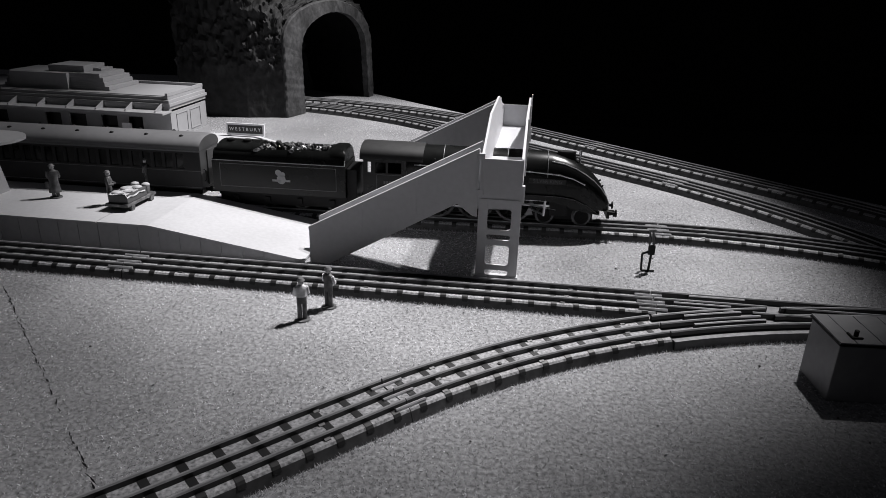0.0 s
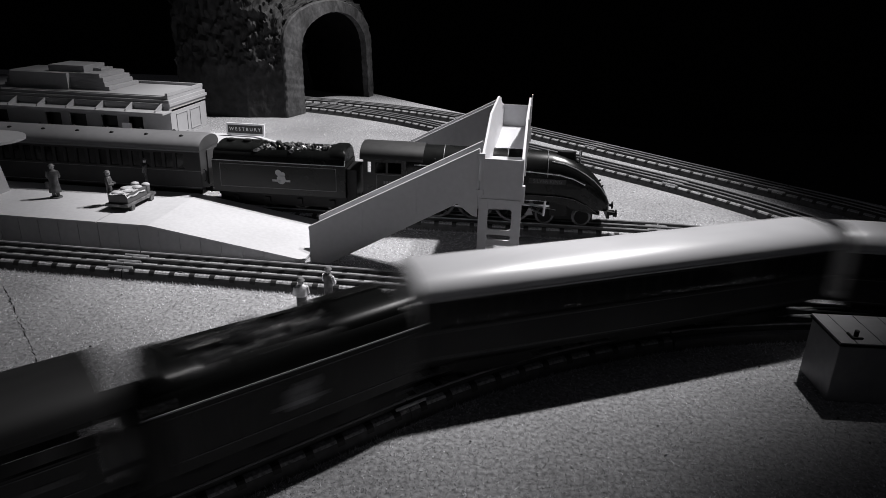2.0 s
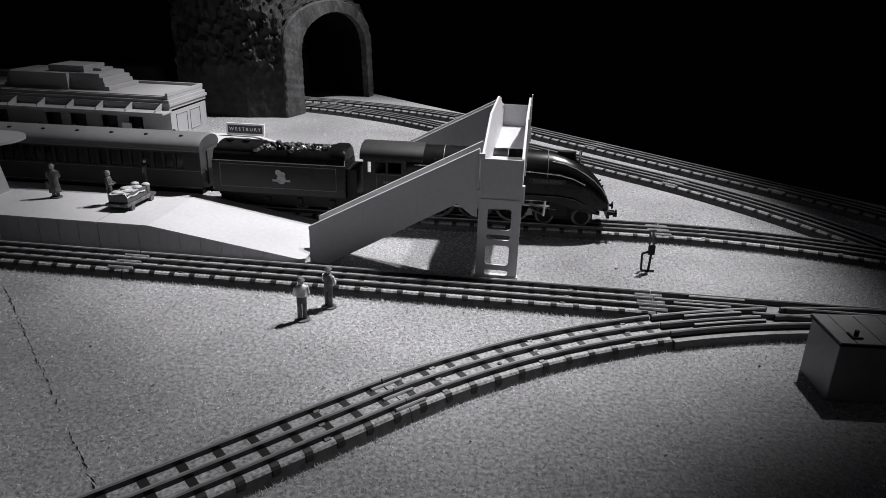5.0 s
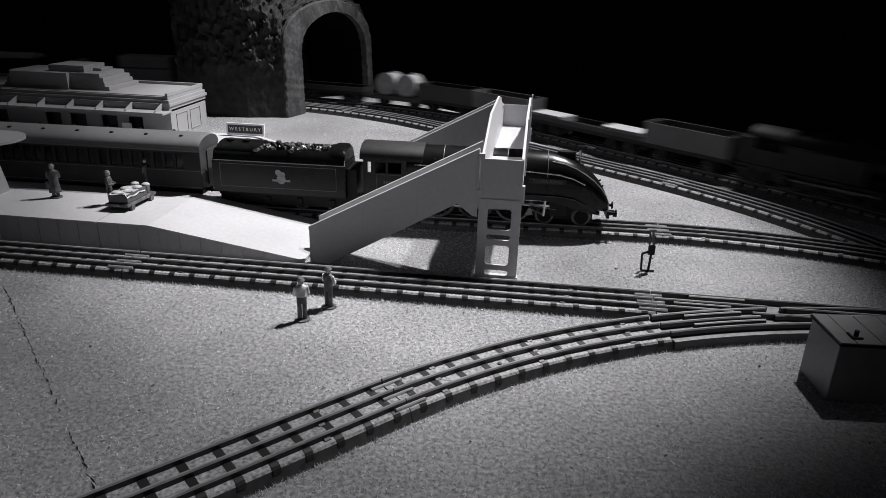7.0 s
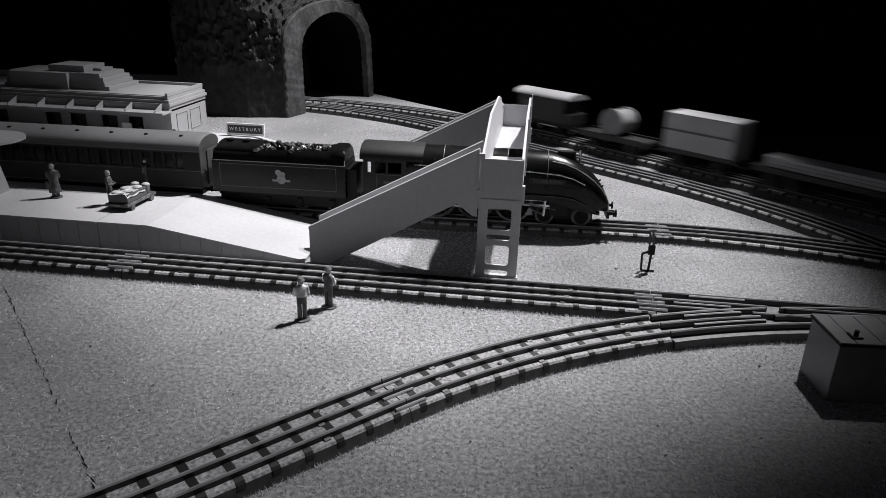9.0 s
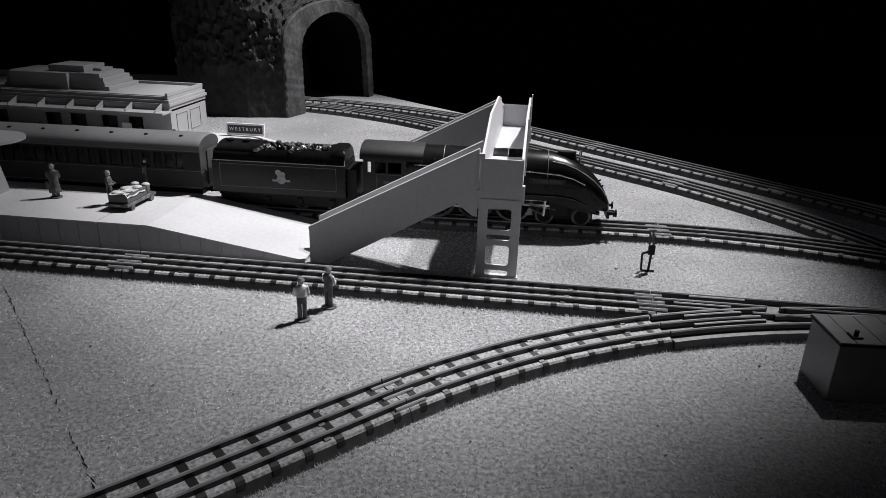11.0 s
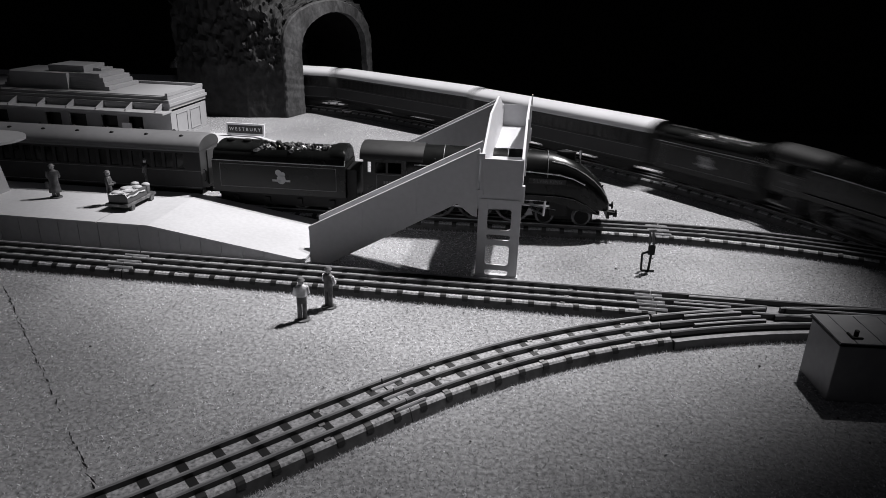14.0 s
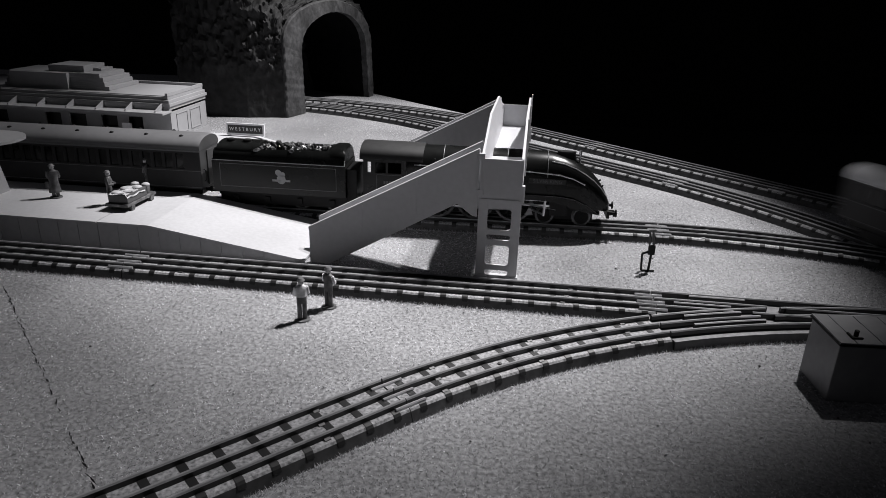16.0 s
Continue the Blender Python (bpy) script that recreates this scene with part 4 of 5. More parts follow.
    # cab
    for s in (-1, 1):
        y0, y1 = sorted((s * 0.0150, s * 0.0164))
        part("cab_side", boxed(-0.0860, -0.0556, y0, y1, 0.0250, 0.0400), LOCO, ob, "dark cab side below the windows")
        part("cab_eave", boxed(-0.0860, -0.0556, y0, y1, 0.0475, 0.0500), LOCO, ob)
        for a, b in ((-0.0860, -0.0830), (-0.0805, -0.0775), (-0.0700, -0.0685), (-0.0590, -0.0556)):
            part("cab_pillar", boxed(a, b, y0 + 0.00005, y1 - 0.00005, 0.0400, 0.0475), LOCO, ob)
    bm = bmesh.new()
    box(bm, -0.0575, -0.0560, -0.0150, 0.0150, 0.0250, 0.0500)
    part("cab_front", bm, LOCO_BLACK, ob)
    part("cab_floor", boxed(-0.0875, -0.0576, -0.0149, 0.0149, 0.0235, 0.0250), LOCO_BLACK, ob)
    bm = bmesh.new()
    rows = []
    for x, k in ((-0.0885, 1.0), (-0.0870, 1.015), (-0.056, 1.015), (-0.044, 0.96)):
        rows.append([(x, -0.0167 * k * math.cos(math.pi * i / 14), 0.0495 + 0.0088 * math.sin(math.pi * i / 14) ** 0.8 * k) for i in range(15)] + [(x, -0.0160 * math.cos(math.pi * i / 14), 0.0488 + 0.0083 * math.sin(math.pi * i / 14) ** 0.8) for i in range(14, -1, -1)])
    loft(bm, rows)
    part("cab_roof", bm, CAB_ROOF, ob, "grey curved cab roof", True)
    for s in (-1, 1):
        bm = bmesh.new()
        for a in ((-0.0765, -0.0585, 0.0285, 0.0288), (-0.0765, -0.0585, 0.0388, 0.0391), (-0.0765, -0.0762, 0.0285, 0.0391), (-0.0588, -0.0585, 0.0285, 0.0391)):
            box(bm, a[0], a[1], *sorted((s * 0.0164, s * 0.0166)), a[2], a[3])
        part("cab_lining", bm, LINE_DIM, ob)
        bm = bmesh.new()
        for i in range(5):
            box(bm, -0.0715 + i * 0.0019, -0.0702 + i * 0.0019, *sorted((s * 0.0164, s * 0.01665)), 0.0326, 0.0346)
        part("number_bars", bm, LINE_DIM, ob)
    # frames, wheels, buffers
    part("frame", boxed(-0.085, 0.074, -0.0060, 0.0060, 0.0130, 0.0300), LOCO_BLACK, ob)
    part("cylinder_skirt", boxed(0.0585, 0.0800, -0.0130, 0.0130, 0.0200, 0.0260, 0.002), LOCO_BLACK, ob)
    part("bogie_frame", boxed(0.0370, 0.0770, -0.0062, 0.0062, 0.0115, 0.0199, 0.0005), LOCO_BLACK, ob)
    drivers = wheels(ob, (-0.034, -0.0065, 0.0205), 0.0130, 16)
    wheels(ob, (0.0430, 0.0690), 0.0062)
    wheels(ob, (-0.064,), 0.0072)
    part("buffer_beam", boxed(0.0855, 0.0875, -0.0145, 0.0145, 0.0165, 0.0215, 0.0004), LOCO_BLACK, ob)
    for s in (-1, 1):
        bm = bmesh.new()
        lathe_x(bm, s * 0.0098, 0.0192, [(0.0870, 0.0016), (0.0900, 0.0014), (0.0900, 0.0010), (0.0922, 0.0010), (0.0922, 0.0027), (0.0930, 0.0026)], 14)
        part("buffer", bm, WHEEL, ob, "", True)
    bm = bmesh.new()
    rod(bm, (0.0875, 0, 0.0178), (0.0930, 0, 0.0178), 0.0010, 8)
    rod(bm, (0.0930, 0, 0.0178), (0.0930, 0, 0.0140), 0.0008, 8)
    for s in (-1, 1):
        rod(bm, (0.0780, s * 0.0075, 0.0350), (0.0820, s * 0.0075, 0.0378), 0.0006, 6)
    part("coupling", bm, WHEEL, ob)
    taller(ob, 1.035)
    if name:
        for s in (-1, 1):
            lettering(name, 0.0036, LINE_DIM, ob, pose(0.0428, s * 0.01580, 0.0414, 90, 0, 0 if s < 0 else 180), "nameplate_letters")
    return ob, drivers


def tender(label, group):
    ob = thing("coal_tender", label, "tender", group)
    h, l = 0.0160, 0.0505
    bm = bmesh.new()
    prism(bm, [(-h, 0.0205), (h, 0.0205), (h, 0.0425), (h - 0.0010, 0.0432), (-h + 0.0010, 0.0432), (-h, 0.0425)], "x", -l, l - 0.004)
    part("body", bm, LOCO, ob, "dark tender tank with thin lining")
    # curved upper coping
    bm = bmesh.new()
    for s in (-1, 1):
        rows = []
        for x in (-l + 0.001, -0.020, 0.020, l - 0.006):
            zt = 0.0500 if x < 0.01 else 0.0512
            rows.append([(x, s * h * 0.985, 0.0430), (x, s * (h - 0.0006), 0.0460), (x, s * (h - 0.0022), 0.0488), (x, s * (h - 0.0050), zt), (x, s * (h - 0.0058), zt - 0.0006), (x, s * (h - 0.0030), 0.0482), (x, s * (h - 0.0014), 0.0456), (x, s * (h - 0.0012), 0.0430)])
        loft(bm, rows)
    part("coping", bm, LOCO, ob, "inward-curving tender coping", True)
    # added black block, stands in for the shade between tender and cab
    part("gap_filler", boxed(l - 0.0040, l + 0.0035, -0.0125, 0.0125, 0.0130, 0.0400, 0.0006), LOCO_BLACK, ob, "black box added to keep the gap to the cab dark")
    part("filler_deck", boxed(-l + 0.002, -0.016, -h + 0.002, h - 0.002, 0.0433, 0.0470), LOCO_BLACK, ob)
    bm = bmesh.new()
    rows = []
    for x in (-l + 0.003, -0.018):
        rows.append([(x, -0.0140 * math.cos(math.pi * i / 12), 0.0465 + 0.0072 * math.sin(math.pi * i / 12) ** 0.6) for i in range(13)] + [(x, 0.0140, 0.0440), (x, -0.0140, 0.0440)])
    loft(bm, rows)
    part("tank_top", bm, LOCO, ob, "", True)
    for x in (-0.040, -0.028):
        bm = bmesh.new()
        lathe_z(bm, x, -0.003, [(0.0525, 0.0030), (0.0548, 0.0030), (0.0552, 0.0020)], 12)
        part("filler_cap", bm, LOCO_BLACK, ob, "", True)
    bm = bmesh.new()
    rows = []
    for x, z in ((0.030, 0.0495), (0.034, 0.0530), (0.038, 0.0545), (0.0445, 0.0545), (0.0460, 0.0525)):
        rows.append([(x, -0.0148 * math.cos(math.pi * i / 12), 0.0430 + (z - 0.0430) * math.sin(math.pi * i / 12) ** 0.55) for i in range(13)] + [(x, 0.0148, 0.0425), (x, -0.0148, 0.0425)])
    loft(bm, rows)
    part("front_hood", bm, LOCO, ob, "rounded front hood of the tender", True)
    rnd = random.Random(11)
    bm = bmesh.new()
    for _ in range(120):
        x, y = rnd.uniform(-0.020, 0.033), rnd.uniform(-0.0118, 0.0118)
        r = rnd.uniform(0.0014, 0.0034)
        m = Matrix.Translation((x, y, 0.0482 + 0.0022 * (1 - abs(y) / 0.012) + rnd.uniform(-0.0012, 0.0018))) @ Euler((rnd.random() * 6, rnd.random() * 6, rnd.random() * 6)).to_matrix().to_4x4() @ Matrix.Diagonal((1, rnd.uniform(0.6, 1), rnd.uniform(0.5, 0.9), 1))
        bmesh.ops.create_icosphere(bm, subdivisions=1, radius=r, matrix=m)
    for v in bm.verts:
        v.co += Vector((rnd.uniform(-1, 1), rnd.uniform(-1, 1), rnd.uniform(-1, 1))) * 0.00025
    c = part("coal_load", bm, COAL, ob, "heap of glinting black coal")
    tagged(c, kind="stuff")
    for s in (-1, 1):
        y0, y1 = sorted((s * h, s * (h + 0.00018)))
        bm = bmesh.new()
        for a in ((-0.045, 0.040, 0.0245, 0.0249), (-0.045, 0.040, 0.0402, 0.0406), (-0.045, -0.0446, 0.0245, 0.0406), (0.0396, 0.040, 0.0245, 0.0406)):
            box(bm, a[0], a[1], y0, y1, a[2], a[3])
        part("lining", bm, LINE_DIM, ob)
        # crest drawn as plain shapes
        bm = bmesh.new()
        yy0, yy1 = sorted((s * (h + 0.0001), s * (h + 0.0004)))
        for a in ((-0.0065, -0.0005, 0.0296, 0.0310), (0.0022, 0.0065, 0.0296, 0.0310)):
            box(bm, a[0], a[1], yy0, yy1, a[2], a[3])
        lathe_y(bm, 0.0, 0.0312, [(yy0, 0.0033), (yy1, 0.0032)], 14)
        for cx, cz, r in ((-0.0020, 0.0358, 0.0022), (0.0012, 0.0346, 0.0018)):
            lathe_y(bm, cx, cz, [(yy0, r), (yy1, r * 0.95)], 12)
        part("crest", bm, LINING, ob, "pale painted crest of plain shapes")
        part("edge_line", boxed(-l, l - 0.004, *sorted((s * h, s * (h + 0.0004))), 0.0424, 0.0429), LINING, ob)
        bm = bmesh.new()
        box(bm, -0.047, 0.047, *sorted((s * 0.0110, s * 0.0128)), 0.0120, 0.0202)
        part("side_frame", bm, LOCO_BLACK, ob)
        for x in (-0.036, -0.012, 0.012, 0.036):
            part("axle_box", boxed(x - 0.002, x + 0.002, *sorted((s * 0.0127, s * 0.0142)), 0.0135, 0.0178, 0.0004), LOCO_BLACK, ob)
    wheels(ob, (-0.036, -0.012, 0.012, 0.036), 0.0066)
    part("underframe", boxed(-0.049, 0.049, -0.0105, 0.0105, 0.0170, 0.0204), LOCO_BLACK, ob)
    for nm, a, b, r in (("grab_rail", (0.0460, -0.0150, 0.0260), (0.0460, -0.0150, 0.0460), 0.0004), ("grab_rail", (0.0460, 0.0150, 0.0260), (0.0460, 0.0150, 0.0460), 0.0004),
                        ("coupling", (0.050, 0, 0.019), (0.0575, 0, 0.019), 0.0010), ("coupling", (-0.050, 0, 0.017), (-0.0585, 0, 0.017), 0.0010)):
        bm = bmesh.new()
        rod(bm, a, b, r, 6)
        part(nm, bm, STEEL, ob)
    return taller(ob, 1.05)


def coach(label, group, roof, vents=False):
    ob = thing("passenger_coach", label, "coach", group)
    l, h, zb, ze, zt = 0.1100, 0.0165, 0.0215, 0.0502, 0.0592
    # side: lower panel, window band, cantrail, with real openings
    wins = []
    for k in range(8):
        wins += [(q, q + 0.0060) for q in (-l + 0.012 + 0.0248 * k + 0.0082 * i for i in range(3))]
    wins = [w for w in wins if w[1] < l - 0.006]
    za, zc = 0.0362, 0.0474
    for s in (-1, 1):
        y0, y1 = sorted((s * (h - 0.0008), s * h))
        bm = bmesh.new()
        box(bm, -l, l, y0, y1, zb, za - 0.0006)
        part("lower_panel", bm, COACH_LOW, ob)
        bm = bmesh.new()
        box(bm, -l, l, y0, y1, za - 0.0006, za)
        box(bm, -l, l, y0, y1, zc, ze)
        e = [-l] + [q for w in wins for q in w] + [l]
        for a, b in zip(e[::2], e[1::2]):
            box(bm, a, b, y0, y1, za, zc)
        part("upper_panel", bm, COACH_UP, ob, "dark window band")
        for z, mt in ((za - 0.0016, LINE_DIM), (zc + 0.0013, LINE_DIM), (zb + 0.0010, LINE_DIM)):
            part("lining", boxed(-l, l, *sorted((s * h, s * (h + 0.00012))), z, z + 0.00035), mt, ob)
        for a, b in wins:
            part("window_pane", boxed(a, b, *sorted((s * (h - 0.0012), s * (h - 0.0009))), za, zc), PANE, ob)
    for s in (-1, 1):
        part("end_wall", boxed(*sorted((s * l, s * (l - 0.0010))), -h + 0.0009, h - 0.0009, zb, ze), COACH_END, ob, "grey end wall")
    for s in (-1, 1):
        part("end_door", boxed(*sorted((s * l, s * (l + 0.0008))), -0.0052, 0.0052, 0.0225, 0.0480, 0.0003), COACH_END, ob)
        for q in (-0.0118, 0.0118):
            bm = bmesh.new()
            tube(bm, [(s * (l + 0.0002), q, 0.0265), (s * (l + 0.0016), q, 0.0275), (s * (l + 0.0016), q, 0.0345), (s * (l + 0.0002), q, 0.0355)], 0.0004)
            part("end_grip", bm, LOCO_BLACK, ob, "black end handrail")
    bm = bmesh.new()
    rows = []
    for x, k in ((-l - 0.0004, 0.90), (-l + 0.0015, 0.97), (-l + 0.005, 1.0), (l - 0.005, 1.0), (l - 0.0015, 0.97), (l + 0.0004, 0.90)):
        rows.append([(x, -(h + 0.0006) * math.cos(math.pi * i / 18), ze + (zt - ze) * k * math.sin(math.pi * i / 18) ** 0.85) for i in range(19)])
        rows[-1] += [(x, h, ze - 0.0004), (x, -h, ze - 0.0004)]
    loft(bm, rows)
    for f in bm.faces:
        f.material_index = 1 if len(f.verts) > 4 else 0
    part("roof", bm, [roof, COACH_END], ob, "curved grey coach roof", True)
    for s in (-1, 1):
        part("gutter", boxed(-l, l, *sorted((s * h, s * (h + 0.0009))), ze - 0.0010, ze - 0.0003), roof, ob)
    if vents:
        for s in (-1, 1):
            for i in range(8):
                bm = bmesh.new()
                xx = l - 0.016 - i * 0.0262 - (0.0131 if s > 0 else 0)
                bmesh.ops.create_icosphere(bm, subdivisions=2, radius=0.0014, matrix=Matrix.Translation((xx, s * 0.0080, zt - 0.0011)) @ Matrix.Diagonal((1.2, 1, 0.8, 1)))
                part("roof_vent", bm, WHEEL, ob, "small domed roof ventilator", True)
    part("underframe", boxed(-l + 0.002, l - 0.002, -0.0120, 0.0120, 0.0165, 0.0214), LOCO_BLACK, ob)
    bm = bmesh.new()
    for s in (-1, 1):
        for a, b in zip([(-0.050, 0.0165), (-0.036, 0.0122), (0.036, 0.0122)], [(-0.036, 0.0122), (0.036, 0.0122), (0.050, 0.0165)]):
            rod(bm, (a[0], s * 0.0112, a[1]), (b[0], s * 0.0112, b[1]), 0.0005, 5)
    part("truss_rod", bm, LOCO_BLACK, ob)
    part("battery_box", boxed(-0.016, 0.014, -0.0110, 0.0110, 0.0120, 0.0164, 0.0005), LOCO_BLACK, ob)
    for c in (-0.074, 0.074):
        bg = part("bogie", boxed(c - 0.021, c + 0.021, -0.0050, 0.0050, 0.0130, 0.0160), LOCO_BLACK, ob, "black four-wheel bogie")
        for s in (-1, 1):
            bm = bmesh.new()
            prism(bm, [(c - 0.0225, 0.0125), (c - 0.0150, 0.0125), (c - 0.010, 0.0108), (c + 0.010, 0.0108), (c + 0.0150, 0.0125), (c + 0.0225, 0.0125), (c + 0.0205, 0.0172), (c - 0.0205, 0.0172)], "y", *sorted((s * 0.0108, s * 0.0126)))
            part("bogie_side", bm, LOCO_BLACK, bg)
        wheels(bg, (c - 0.0135, c + 0.0135), 0.0060)
    for s in (-1, 1):
        bm = bmesh.new()
        rod(bm, (s * (l - 0.004), 0, 0.0165), (s * (l + 0.0058), 0, 0.0165), 0.0009, 6)
        part("coupling", bm, WHEEL, ob)
        for q in (-1, 1):
            bm = bmesh.new()
            rod(bm, (s * l, q * 0.0100, 0.0205), (s * (l + 0.0036), q * 0.0100, 0.0205), 0.0010, 8)
            rod(bm, (s * (l + 0.0036), q * 0.0100, 0.0205), (s * (l + 0.0044), q * 0.0100, 0.0205), 0.0022, 12)
            part("buffer", bm, WHEEL, ob)
    return ob


TANK_DRIVERS = []


def tank_loco():
    ob = thing("tank_locomotive", "black tank locomotive heading the goods train", "locomotive", "goods train")
    l = 0.074
    bm = bmesh.new()
    lathe_x(bm, 0, 0.0405, [(-0.030, 0.0120), (0.058, 0.0112), (0.0665, 0.0112), (0.0670, 0.0095)], 24)
    part("boiler", bm, LOCO_BLACK, ob, "black round boiler", True)
    bm = bmesh.new()
    for s in (-1, 1):
        box(bm, -0.030, 0.036, *sorted((s * 0.0095, s * 0.0160)), 0.0250, 0.0440, 0.0010)
    part("side_tank", bm, LOCO_BLACK, ob)
    bm = bmesh.new()
    box(bm, -0.060, -0.030, -0.0160, 0.0160, 0.0250, 0.0380)
    for a in ((-0.060, -0.056), (-0.046, -0.044), (-0.033, -0.030)):
        for s in (-1, 1):
            box(bm, a[0], a[1], *sorted((s * 0.0148, s * 0.0160)), 0.0381, 0.0480)
    part("cab", bm, LOCO_BLACK, ob)
    bm = bmesh.new()
    rows = [[(x, -0.0168 * math.cos(math.pi * i / 12), 0.0480 + 0.0075 * math.sin(math.pi * i / 12)) for i in range(13)] for x in (-0.063, -0.028)]
    loft(bm, rows)
    part("cab_roof", bm, CAB_ROOF, ob, "", True)
    part("bunker", boxed(-0.074, -0.0605, -0.0158, 0.0158, 0.0250, 0.0460, 0.0008), LOCO_BLACK, ob)
    part("running_plate", boxed(-l, l, -0.0165, 0.0165, 0.0225, 0.0248), LOCO_BLACK, ob)
    for x, r, z in ((0.056, 0.0034, 0.0600), (0.022, 0.0042, 0.0570), (-0.012, 0.0026, 0.0560)):
        bm = bmesh.new()
        lathe_z(bm, x, 0, [(0.0505, r * 1.2), (0.0525, r * 0.85), (z - 0.0015, r * 0.85), (z - 0.0008, r), (z, r * 0.7)], 16)
        part("chimney" if x > 0.05 else "dome", bm, LOCO_BLACK, ob, "", True)
    for s in (-1, 1):
        bm = bmesh.new()
        rod(bm, (-0.025, s * 0.0135, 0.0185), (0.032, s * 0.0135, 0.0185), 0.0009, 6)
        rod(bm, (0.0, s * 0.0142, 0.0190), (0.050, s * 0.0142, 0.0200), 0.0008, 6)
        part("connecting_rod", bm, STEEL, ob, "steel rod")
        part("cylinder", boxed(0.046, 0.060, *sorted((s * 0.0115, s * 0.0155)), 0.0150, 0.0225, 0.001), LOCO_BLACK, ob)
        bm = bmesh.new()
        lathe_x(bm, s * 0.0105, 0.0205, [(l, 0.0015), (l + 0.004, 0.0012), (l + 0.004, 0.0026), (l + 0.0048, 0.0025)], 12)
        part("buffer", bm, WHEEL, ob, "", True)
    part("buffer_beam", boxed(l - 0.001, l + 0.0010, -0.0160, 0.0160, 0.0175, 0.0235), LINE_DIM, ob)
    part("frame", boxed(-0.068, 0.068, -0.006, 0.006, 0.0125, 0.0226), LOCO_BLACK, ob)
    TANK_DRIVERS.extend(wheels(ob, (-0.025, 0.0035, 0.032), 0.0100, 12))
    wheels(ob, (0.060, -0.052, -0.066), 0.0058)
    return taller(ob, 1.08)


def wagon_base(name, label, half, deck, mat):
    ob = thing(name, label, "wagon", "goods train")
    part("underframe", boxed(-half, half, -0.0130, 0.0130, deck - 0.0045, deck, 0.0004), mat, ob)
    ax = (-half * 0.58, half * 0.58) if half < 0.058 else (-half * 0.78, -half * 0.50, half * 0.50, half * 0.78)
    wheels(ob, ax, 0.0062)
    for x in ax:
        for s in (-1, 1):
            part("axle_guard", boxed(x - 0.003, x + 0.003, *sorted((s * 0.0112, s * 0.0128)), 0.0125, deck - 0.0046), LOCO_BLACK, ob)
    bm = bmesh.new()
    for s in (-1, 1):
        rod(bm, (s * half, 0, 0.0165), (s * (half + 0.0045), 0, 0.0165), 0.0009, 6)
        for q in (-1, 1):
            rod(bm, (s * half, q * 0.0100, 0.0195), (s * (half + 0.0040), q * 0.0100, 0.0195), 0.0011, 8)
    part("coupling", bm, WHEEL, ob)
    return ob


def open_wagon(half, top, mat, label, load=None):
    ob = wagon_base("open_wagon", label, half, 0.0250, LOCO_BLACK)
    for s in (-1, 1):
        part("side_board", boxed(-half, half, *sorted((s * 0.0148, s * 0.0160)), 0.0251, top, 0.0003), mat, ob)
        part("end_board", boxed(*sorted((s * half, s * (half - 0.0012))), -0.0147, 0.0147, 0.0251, top, 0.0003), mat, ob)
        for x in (-half * 0.6, -half * 0.2, half * 0.2, half * 0.6):
            part("strapping", boxed(x - 0.0006, x + 0.0006, *sorted((s * 0.0160, s * 0.0165)), 0.0251, top - 0.0005), mat, ob)
    if load:
        for a, b in load:
            part("load", boxed(a, b, -0.0130, 0.0130, 0.0251, top + 0.0022, 0.0008), WAGON_WHITE, ob, "pale boxed load")
    return ob


def plank_wagon(half):
    ob = wagon_base("flat_wagon", "dark bogie flat wagon carrying pale sawn planks", half, 0.0262, WAGON_DARK)
    part("side_rail", boxed(-half, half, -0.0158, 0.0158, 0.0215, 0.0263, 0.0004), WAGON_DARK, ob)
    for i in range(5):
        for j in range(3):
            part("plank", boxed(-half + 0.009, half - 0.009, -0.0128 + i * 0.0052, -0.0080 + i * 0.0052, 0.0265 + j * 0.0030, 0.0293 + j * 0.0030, 0.0002), WAGON_WHITE, ob)
    return ob


def container_wagon(half):
    ob = wagon_base("container_wagon", "flat wagon carrying a large pale box container", half, 0.0250, WAGON_DARK)
    part("container", boxed(-half + 0.002, half - 0.002, -0.0158, 0.0158, 0.0252, 0.0590, 0.0016), WAGON_WHITE, ob, "pale ribbed box container")
    for s in (-1, 1):
        part("waist_band", boxed(-half + 0.003, half - 0.003, *sorted((s * 0.0158, s * 0.0163)), 0.0420, 0.0438), WAGON_GREY, ob)
    return ob


def drum_wagon(half, spots):
    ob = wagon_base("cable_drum_wagon", "low dark wagon carrying wooden cable drums", half, 0.0225, WAGON_DARK)
    r = 0.0152 if len(spots) > 1 else 0.0140
    for x in spots:
        bm = bmesh.new()
        lathe_y(bm, x, 0.0232 + r, [(-0.0135, r * 0.25), (-0.0135, r), (-0.0110, r), (-0.0105, r * 0.9), (0.0105, r * 0.9), (0.0110, r), (0.0135, r), (0.0135, r * 0.25)], 30)
        part("cable_drum", bm, DRUM, ob, "pale round cable drum", True)
    for s in (-1, 1):
        part("deck_rail", boxed(-half, half, *sorted((s * 0.0135, s * 0.0155)), 0.0215, 0.0245, 0.0003), WAGON_DARK, ob)
    return ob


